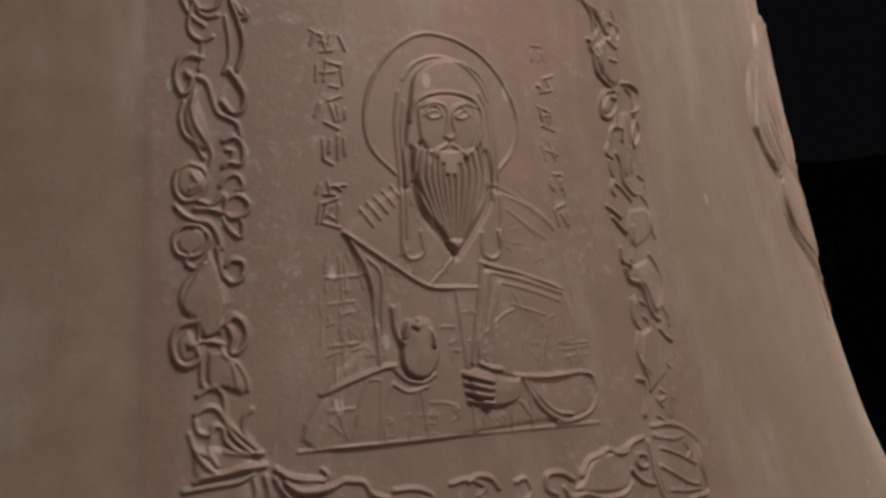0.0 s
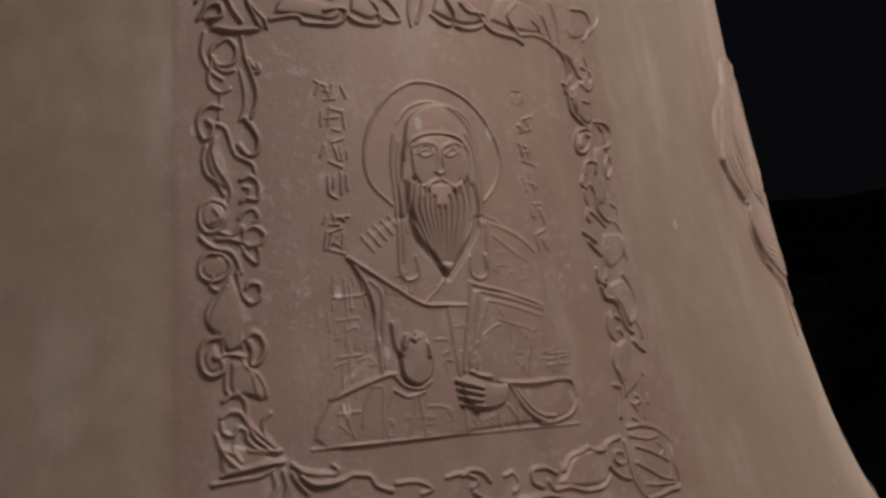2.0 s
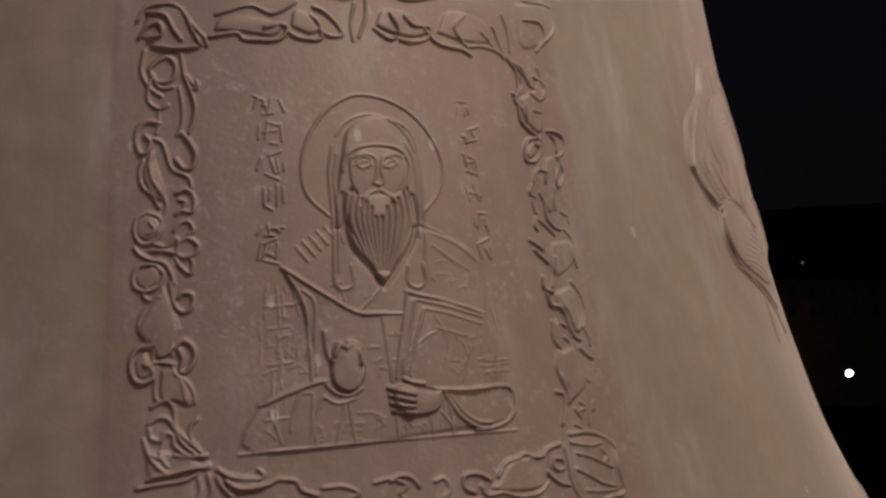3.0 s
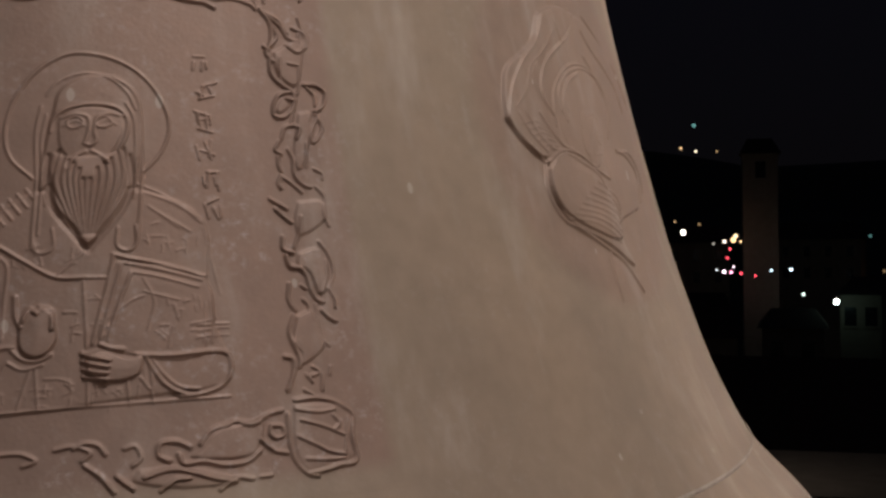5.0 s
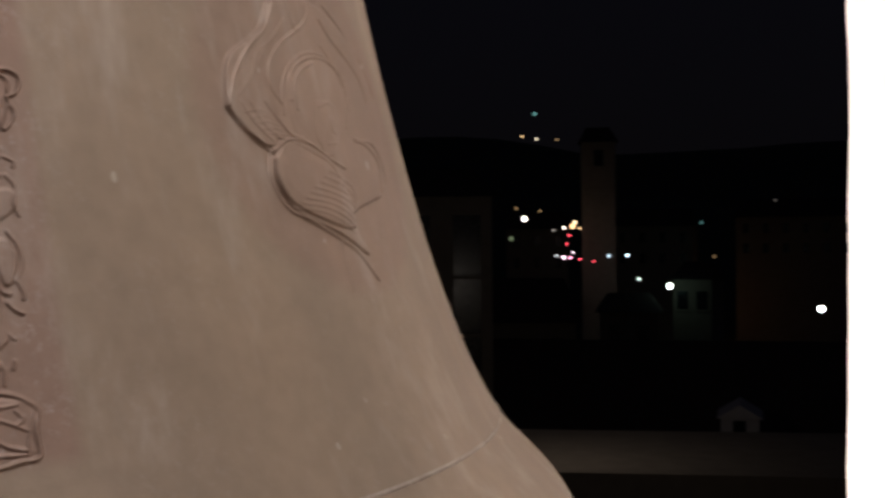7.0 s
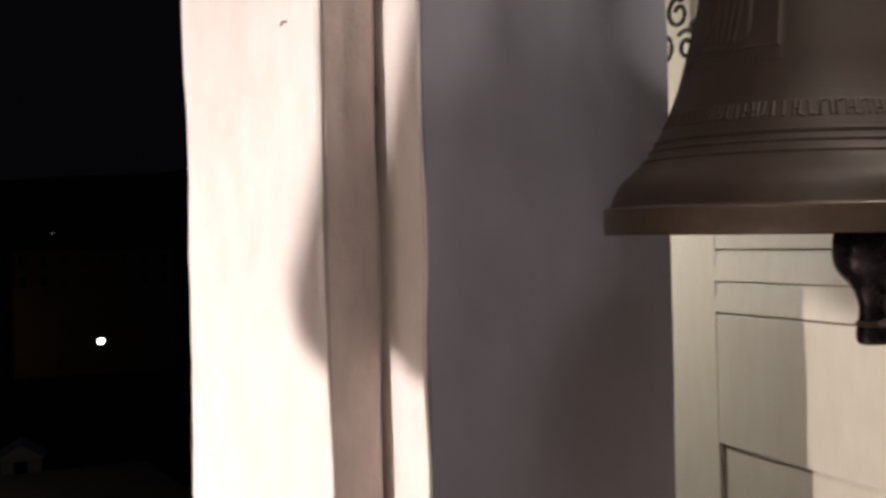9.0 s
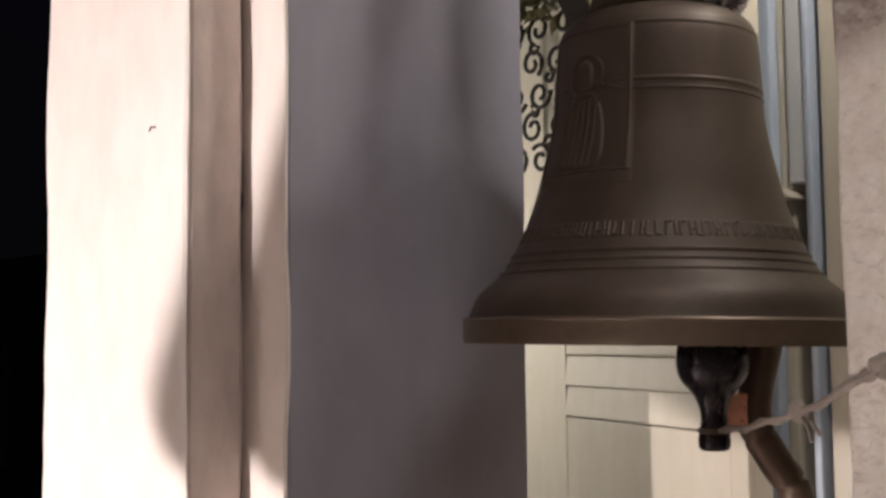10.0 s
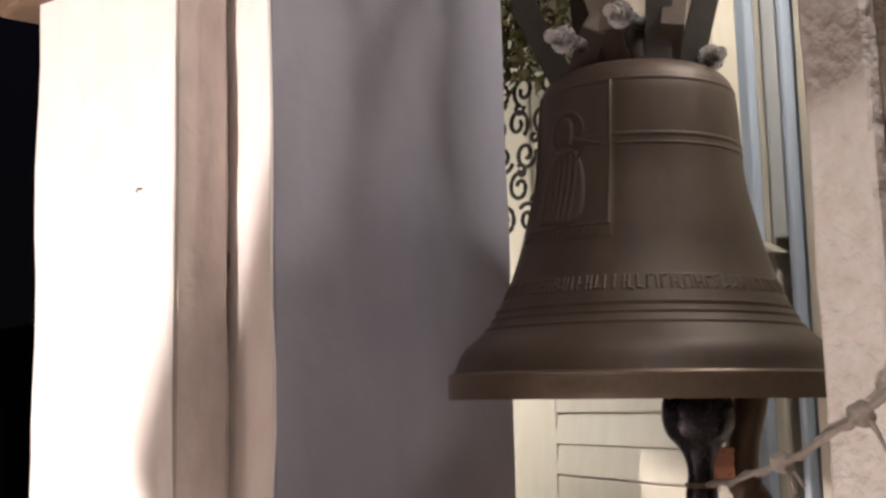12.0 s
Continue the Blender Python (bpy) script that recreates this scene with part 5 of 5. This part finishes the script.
def disc(centre, axis, radius, thick, segs=20):
    turn = Vector(axis).to_track_quat("Z", "Y").to_matrix().to_4x4()
    bm = bmesh.new()
    bmesh.ops.create_cone(bm, cap_ends=True, segments=segs, radius1=radius, radius2=radius, depth=thick, matrix=Matrix.Translation(centre) @ turn)
    bmesh.ops.bevel(bm, geom=[e for e in bm.edges if len(e.link_faces) == 2 and e.calc_face_angle(0) > 1.2], offset=min(thick, radius) * 0.2, segments=2, affect="EDGES")
    return bm


for right, z, lean in ((-0.086, 0.512, -0.5), (-0.016, 0.538, -0.45), (0.082, 0.50, 0.35)):
    axis = (SB_NEAR + SB_RIGHT * lean + Vector((0, 0, -0.1))).normalized()
    at_p = sbp(right, 0.105 if right < 0.05 else 0.02, z)
    bolt = part("bolt", disc(at_p, axis, 0.0085, 0.10, 14), STEEL, hanger, "bright zinc bolt")
    part("washer", disc(at_p + axis * 0.016, axis, 0.0175, 0.004, 28), STEEL, bolt)
    part("nut", disc(at_p + axis * 0.027, axis, 0.011, 0.012, 6), STEEL, bolt)
    part("nut", disc(at_p - axis * 0.012, axis, 0.011, 0.012, 6), STEEL, bolt)
tagged(part("hanger_beam", boxed(1.36, 1.56, -0.131, 0.548, 1.02, 1.20, 0.012, ROOM), WOOD), "dark wooden beam across the side opening", "beam")

clapper = tagged(empty("clapper", Matrix.Translation(SB + SB_RIGHT * 0.066)), "dark iron clapper with a ball end hanging in the small bell", "clapper")
part("ball", lathe(bell_profile([(0.001, -0.106), (0.017, -0.104), (0.020, -0.092), (0.017, -0.076), (0.0165, -0.058), (0.024, -0.037), (0.040, -0.018), (0.0455, 0.004), (0.041, 0.03),
                                 (0.025, 0.05), (0.012, 0.07), (0.0001, 0.08)], 4), 40), OILED, clapper, smooth=True)
part("shank", tube([(0, 0, 0.06), (0, 0, 0.25), tuple(-SB_RIGHT * 0.066 + Vector((0, 0, 0.43)))], 0.011, 12), IRON, clapper, smooth=True)
part("collar", lathe([(0.0165, -0.077), (0.0205, -0.078), (0.0205, -0.083), (0.0165, -0.085)], 28), LIP, clapper, "rubbed bronze collar on the clapper tip", smooth=True)

lever = tagged(empty("ringing_lever", Matrix.Translation(SB)), "bent dark iron lever with copper clip under the small bell", "lever")
path = smooth_line([sbp(0.150, -0.07, 0.12), sbp(0.138, -0.07, 0.03), sbp(0.124, -0.07, -0.03), sbp(0.122, -0.07, -0.08), sbp(0.145, -0.07, -0.125),
                    sbp(0.168, -0.07, -0.165), sbp(0.173, -0.07, -0.24), sbp(0.173, -0.07, -0.55), sbp(0.173, -0.07, FLOOR_Z)], 6)
part("bar", tube(path, 0.022, 16), PIPE, lever, smooth=True)
part("clip", flat_bar([sbp(0.098, -0.045, -0.036), sbp(0.096, -0.043, -0.060), sbp(0.098, -0.045, -0.082)], 0.026, 0.006, SB_RIGHT), COPPER, lever, "copper clip plate")
part("sleeve", tube([sbp(0.171, -0.07, -0.178), sbp(0.173, -0.07, -0.232)], 0.0255, 18), LIP, lever, "paler bronze sleeve", smooth=True)
part("stud", disc(sbp(0.180, -0.045, -0.205), SB_NEAR, 0.004, 0.006, 10), STEEL, lever)

# frayed pull rope from the clapper to beyond the column
rope_a, rope_b = SB + sbp(0.072, 0.02, -0.080), Vector((1.06, -0.60, 0.045))
line = []
for k in range(25):
    u = k / 24
    p = rope_a.lerp(rope_b, u)
    line.append(p + Vector((0, 0, -0.018 * math.sin(math.pi * u))) + noise.noise_vector(Vector((k * 0.8, 0, 2))) * 0.003)
rope = tagged(empty("pull_rope"), "frayed pale rope with knots tied to the clapper", "rope")
part("strand", tube(line, 0.0034, 8), ROPE, rope, smooth=True)
part("strand", tube([p + Vector((0.002, 0.001, 0.004 * math.sin(i * 1.3))) for i, p in enumerate(line)], 0.003, 8), ROPE, rope, smooth=True)
for k in (11, 19):
    bm = bmesh.new()
    bmesh.ops.create_icosphere(bm, subdivisions=3, radius=0.011)
    for v in bm.verts:
        v.co *= 1 + 0.4 * noise.noise(v.co * 120)
        v.co += line[k]
    for j in range(3):
        end = line[k] + Vector((rng.uniform(-0.02, 0.02), rng.uniform(-0.02, 0.02), rng.uniform(-0.035, 0.01)))
        tube([line[k], line[k].lerp(end, 0.6) + Vector((0, 0, 0.004)), end], 0.002, 6, bm=bm)
    part("knot", bm, ROPE, rope, smooth=True)

# ---------------------------------------------------------------- shutter, blue trim and grille beyond the opening
for z in (-0.028, -0.084):
    slat = boxed(-0.004, 0.004, 0.0405, 0.5265, -0.0275, 0.0275, 0.002)
    bmesh.ops.transform(slat, matrix=Matrix.Translation((0.004, 0.0, z - FLOOR_Z)) @ Matrix.Rotation(radians(8), 4, "Y"), verts=slat.verts)
    part("slat", slat, CREAM, door)
for y0, y1 in ((0.0, 0.04), (0.527, 0.76)):
    part("stile", boxed(0.0, 0.013, y0, y1, 0.02, 3.2, 0.003), CREAM, door)
for z0, z1 in ((0.02, 0.2), (1.20, 1.436), (1.552, 1.68), (3.05, 3.2)):
    part("rail", boxed(0.0005, 0.013, 0.0405, 0.5265, z0, z1, 0.003), CREAM, door)
part("hinge_strap", boxed(-0.006, 0.001, 0.02, 0.16, 1.115, 1.135, 0.002), IRON, door)

for b0, b1, d0, z0, mat, nm, lab in ((0.428, 0.466, 1.905, FLOOR_Z, BLUE, "blue_post", "blue painted upright board"), (0.364, 0.402, 1.895, FLOOR_Z, BLUE, "blue_post", "blue painted upright board"),
                                     (0.298, 0.311, 1.90, FLOOR_Z, BLUE, "blue_post", "narrow blue painted upright board"), (0.313, 0.343, 1.905, 0.27, PALE, "pale_post", "pale grey painted short board"),
                                     (0.25, 0.286, 1.91, FLOOR_Z, CREAM, "cream_post", "cream painted upright board"),
                                     (0.4025, 0.4275, 1.915, FLOOR_Z, CREAM, "cream_post", "cream painted upright board"),
                                     (0.3437, 0.3635, 1.912, FLOOR_Z, CREAM, "cream_post", "cream painted upright board")):
    tagged(part(nm, boxed(d0, 2.049, b0, b1, z0, 2.05, 0.005, ROOM), mat), lab + " beside the shutter", "board", "upright boards")
bm = bmesh.new()
tri = [(0.323, 0.245), (0.353, 0.245), (0.353, 0.264)]
vs = [[bm.verts.new(ROOM @ Vector((a, b, z))) for b, z in tri] for a in (1.88, 1.925)]
bm.faces.new(vs[0]), bm.faces.new(vs[1][::-1])
for k in range(3):
    bm.faces.new((vs[0][k], vs[1][k], vs[1][(k + 1) % 3], vs[0][(k + 1) % 3]))
bmesh.ops.recalc_face_normals(bm, faces=bm.faces)
tagged(part("wedge", bm, CREAM), "small cream wooden wedge under the pale board", "wedge")

grille = tagged(empty("iron_grille", ROOM @ Matrix.Translation((1.865, 0.78, 0.0))), "black wrought iron scroll grille before the shutter", "grille")


def scroll(cy, cz, r, turns, flip, start):
    pts = []
    for k in range(28):
        u = k / 27
        a = start + flip * u * turns * 2 * math.pi
        pts.append((0, cy + r * (1 - 0.72 * u) * math.cos(a), cz + r * (1 - 0.72 * u) * math.sin(a)))
    return tube(pts, 0.0042, 8)


z, k = 0.37, 0
while z < 0.92:
    for cy in (0.02, 0.09, 0.155):
        part("iron_scroll", scroll(cy + 0.01 * ((k % 2) * 2 - 1), z, 0.03, 1.25, 1 if (k + int(cy * 100)) % 2 else -1, k * 1.1 + cy * 9), IRON, grille, smooth=True)
    part("iron_drop", scroll(0.055 + 0.04 * (k % 2), z + 0.03, 0.014, 0.95, 1, k), IRON, grille, smooth=True)
    z, k = z + 0.062, k + 1
for y in (-0.02, 0.2):
    part("iron_upright", tube([(0.008, y, 0.35), (0.008, y, 1.2)], 0.006, 8), IRON, grille, smooth=True)

LEAF = material("dry_leaf", (0.10, 0.085, 0.025), 0.6, 0.0, (0.06, 0.055, 0.02), 30.0, 0.1, 90.0)
bm = bmesh.new()
for k in range(1100):
    c = Vector((rng.uniform(1.77, 1.85), rng.uniform(0.66, 1.04), 0.66 + abs(rng.gauss(0, 0.17)) - 0.07 * rng.random()))
    d = Vector((rng.uniform(-1, 1), rng.uniform(-1, 1), rng.uniform(-1.2, 0.4))).normalized() * rng.uniform(0.014, 0.03)
    s = d.cross(Vector((rng.uniform(-1, 1), rng.uniform(-1, 1), 1))).normalized() * d.length * 0.36
    n = s.cross(d).normalized() * d.length * 0.15
    vs = [bm.verts.new(ROOM @ p) for p in (c, c + d * 0.4 + s + n, c + d, c + d * 0.4 - s + n)]
    bm.faces.new((vs[0], vs[1], vs[2]))
    bm.faces.new((vs[0], vs[2], vs[3]))
for k in range(9):
    y = rng.uniform(0.72, 1.0)
    tube([ROOM @ Vector((1.80 + rng.uniform(-0.02, 0.02), y + rng.uniform(-0.05, 0.05) * j, 0.66 + 0.14 * j)) for j in range(5)], 0.003, 5, bm=bm)
tagged(part("creeper", bm, LEAF), "olive green creeper leaves hanging over the grille", "creeper", kind="stuff")

# bent nail in the pier, bracket over it
nail = tube([at(1.016, 0.694, 0.318), at(1.004, 0.6935, 0.317), at(1.002, 0.693, 0.311)], 0.0012, 6)
tagged(part("bent_nail", nail, IRON), "small bent rusty nail in the plaster pier", "nail")
tagged(part("cross_timber", boxed(0.92, 0.99, 0.825, 1.02, 0.626, 0.71, 0.008, ROOM), WOOD), "end of a brown timber at the top of the pier", "timber")

# ---------------------------------------------------------------- the town by night
def bearing(az, el, dist):
    az, el = radians(az), radians(el)
    return Vector((dist * math.sin(az) * math.cos(el), dist * math.cos(az) * math.cos(el), dist * math.sin(el)))


def house(name, az, dist, width, depth, eave, ridge, rows, cols, label, turn=0.0, mat=None, sill=1.1, win=(0.9, 1.5)):
    """A house with windows on the side that looks to the belfry."""
    p = bearing(az, 0, dist)
    thing = tagged(empty(name, Matrix.Translation((p.x, p.y, GROUND_Z)) @ Matrix.Rotation(radians(-az + turn), 4, "Z")), label, "house")
    h = eave - GROUND_Z
    part("wall", boxed(-width / 2, width / 2, 0, depth, -2, h), mat or CITY, thing)
    if ridge > eave:
        bm, w2 = bmesh.new(), width / 2 + 0.4
        a = [bm.verts.new(q) for q in ((-w2, -0.4, h), (w2, -0.4, h), (w2, depth + 0.4, h), (-w2, depth + 0.4, h))]
        r = [bm.verts.new(q) for q in ((-w2 + 1, depth / 2, ridge - GROUND_Z), (w2 - 1, depth / 2, ridge - GROUND_Z))]
        for f in ((a[0], a[1], r[1], r[0]), (a[2], a[3], r[0], r[1]), (a[1], a[2], r[1]), (a[3], a[0], r[0]), (a[3], a[2], a[1], a[0])):
            bm.faces.new(f)
        part("roof", bm, CITY_ROOF, thing)
    ww, wh = win
    for j in range(rows):
        for i in range(cols):
            x = -width / 2 + width * (i + 0.5) / cols
            z = h - 1.0 - wh - j * 3.1
            w = part("window", boxed(x - ww / 2, x + ww / 2, -0.06, 0.02, z, z + wh), DARK_PANE, thing)
            part("surround", boxed(x - ww / 2 - 0.15, x + ww / 2 + 0.15, -0.11, -0.0, z - 0.2, z - 0.02), thing_mat(mat), w)
    return thing


def thing_mat(mat):
    return mat or CITY


house("long_house", 24.5, 42, 16, 9, -8.9, -8.9, 1, 6, "dim pale long house with small dark windows", 4, None, 1.0, (1.3, 1.4))
house("tall_house", 12.6, 62, 5.4, 6, 1.6, 3.2, 3, 2, "dark tall house with arched window surrounds", 6, None, 1.0, (1.5, 3.2))
house("hall_house", 16.0, 75, 8, 8, -6.2, -3.5, 2, 3, "dark low house with square windows")
house("bell_tower", 20.0, 150, 4.2, 4.2, 10.5, 12.5, 1, 1, "far pale masonry tower", 3, None, 1.0, (1.2, 2.0))
house("lamp_house", 24.5, 100, 3.2, 6, -4.6, -3.2, 1, 2, "pale house lit greenish by a street lamp", -10)
house("garden_house", 21.5, 95, 4.6, 6, -7.0, -5.6, 1, 2, "small pale house beside the street lamp")
house("roof_house", 24.0, 66, 26, 16, -13.5, -7.2, 1, 7, "long dark tiled roof house")
house("far_house", 30.0, 190, 24, 12, 1.0, 4.0, 2, 8, "dark terrace under the hill")
house("street_house", 17.0, 170, 9, 10, -0.5, 2.0, 2, 3, "house at the busy street corner")
house("corner_house", 22.5, 180, 12, 10, -0.2, 2.4, 2, 4, "house at the busy street corner", -6)
dormer = tagged(empty("roof_dormer", Matrix.Translation(bearing(26.9, -9.6, 61.5)) @ Matrix.Rotation(radians(-26.9), 4, "Z")), "pale gabled dormer with a dark arched opening on a roof", "dormer")
bm = boxed(-0.95, 0.95, 0, 3.0, -1.3, 0.4)
t = [bm.verts.new(q) for q in ((-1.15, -0.1, 0.4), (1.15, -0.1, 0.4), (0, -0.1, 1.1), (-1.15, 3, 0.4), (1.15, 3, 0.4), (0, 3, 1.1))]
for f in ((0, 1, 2), (5, 4, 3), (0, 2, 5, 3), (2, 1, 4, 5), (1, 0, 3, 4)):
    bm.faces.new([t[i] for i in f])
part("gable", bm, PLASTER, dormer)
part("opening", boxed(-0.35, 0.3, -0.03, 0.02, -1.1, 0.3, 0.02), DARK_PANE, dormer)


def town_light(name, az, el, dist, size, colour, strength, label):
    bm = bmesh.new()
    bmesh.ops.create_icosphere(bm, subdivisions=2, radius=size)
    ob = part(name, bm, glow(name, colour, strength), smooth=True)
    ob.location = bearing(az, el, dist)
    return tagged(ob, label, "light", "town lights")


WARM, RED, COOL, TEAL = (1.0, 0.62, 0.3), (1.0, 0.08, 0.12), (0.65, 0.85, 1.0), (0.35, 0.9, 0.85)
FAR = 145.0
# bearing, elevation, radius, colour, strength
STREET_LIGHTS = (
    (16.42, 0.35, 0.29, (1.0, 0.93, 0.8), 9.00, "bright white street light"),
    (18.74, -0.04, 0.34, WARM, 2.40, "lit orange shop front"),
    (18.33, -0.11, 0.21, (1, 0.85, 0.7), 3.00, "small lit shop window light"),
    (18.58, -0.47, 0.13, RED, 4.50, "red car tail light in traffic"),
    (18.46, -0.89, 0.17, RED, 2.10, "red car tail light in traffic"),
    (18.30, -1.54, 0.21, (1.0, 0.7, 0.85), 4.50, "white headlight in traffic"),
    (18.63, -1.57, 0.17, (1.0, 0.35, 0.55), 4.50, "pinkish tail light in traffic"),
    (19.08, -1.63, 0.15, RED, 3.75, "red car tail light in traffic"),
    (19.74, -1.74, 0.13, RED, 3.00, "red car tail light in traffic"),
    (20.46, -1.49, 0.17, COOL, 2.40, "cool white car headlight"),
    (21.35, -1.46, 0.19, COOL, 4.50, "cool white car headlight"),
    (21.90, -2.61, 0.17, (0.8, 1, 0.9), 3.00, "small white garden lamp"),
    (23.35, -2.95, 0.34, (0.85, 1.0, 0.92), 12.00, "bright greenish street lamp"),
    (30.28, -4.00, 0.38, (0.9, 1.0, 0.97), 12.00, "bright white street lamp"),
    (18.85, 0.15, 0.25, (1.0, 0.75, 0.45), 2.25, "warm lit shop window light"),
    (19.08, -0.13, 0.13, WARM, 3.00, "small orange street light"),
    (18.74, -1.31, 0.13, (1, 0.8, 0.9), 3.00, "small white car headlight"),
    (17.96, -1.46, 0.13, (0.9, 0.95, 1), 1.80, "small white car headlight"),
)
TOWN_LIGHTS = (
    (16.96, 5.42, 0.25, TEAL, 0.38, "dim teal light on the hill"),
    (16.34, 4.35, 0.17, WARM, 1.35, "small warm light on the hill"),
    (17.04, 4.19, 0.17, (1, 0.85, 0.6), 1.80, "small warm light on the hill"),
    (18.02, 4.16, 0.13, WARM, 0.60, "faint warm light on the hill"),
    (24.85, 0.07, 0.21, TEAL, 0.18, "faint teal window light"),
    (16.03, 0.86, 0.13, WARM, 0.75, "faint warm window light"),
    # no lamp: a glow standing in for foliage that a street light catches
    (15.77, -0.61, 0.29, (0.7, 0.9, 0.5), 0.18, "dim glowing ball in place of foliage lit by a street light"),
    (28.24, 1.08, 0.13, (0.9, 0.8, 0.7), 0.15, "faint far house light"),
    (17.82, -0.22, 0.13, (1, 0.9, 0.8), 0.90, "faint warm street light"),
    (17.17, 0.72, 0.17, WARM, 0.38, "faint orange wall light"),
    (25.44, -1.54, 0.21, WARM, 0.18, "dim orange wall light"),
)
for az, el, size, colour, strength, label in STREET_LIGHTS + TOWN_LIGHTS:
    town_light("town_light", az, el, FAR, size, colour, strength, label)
# added fill lamps, none seen there, that lift the dark houses
lamp("town_fill", "POINT", bearing(18.5, -5.0, 44), 90.0, (1.0, 0.86, 0.74), 0.3)
lamp("yard_fill", "POINT", bearing(26.0, -12.5, 33), 26.0, (1.0, 0.75, 0.5), 0.3)
# the seen street lamps also light the walls beside them
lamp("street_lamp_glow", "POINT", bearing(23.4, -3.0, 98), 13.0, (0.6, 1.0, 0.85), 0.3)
lamp("street_glow", "POINT", bearing(18.3, 1.0, 136), 16.0, (1.0, 0.6, 0.3), 0.5)
lamp("square_glow", "POINT", bearing(25.0, -4.0, 180), 70.0, (1.0, 0.5, 0.2), 0.5)
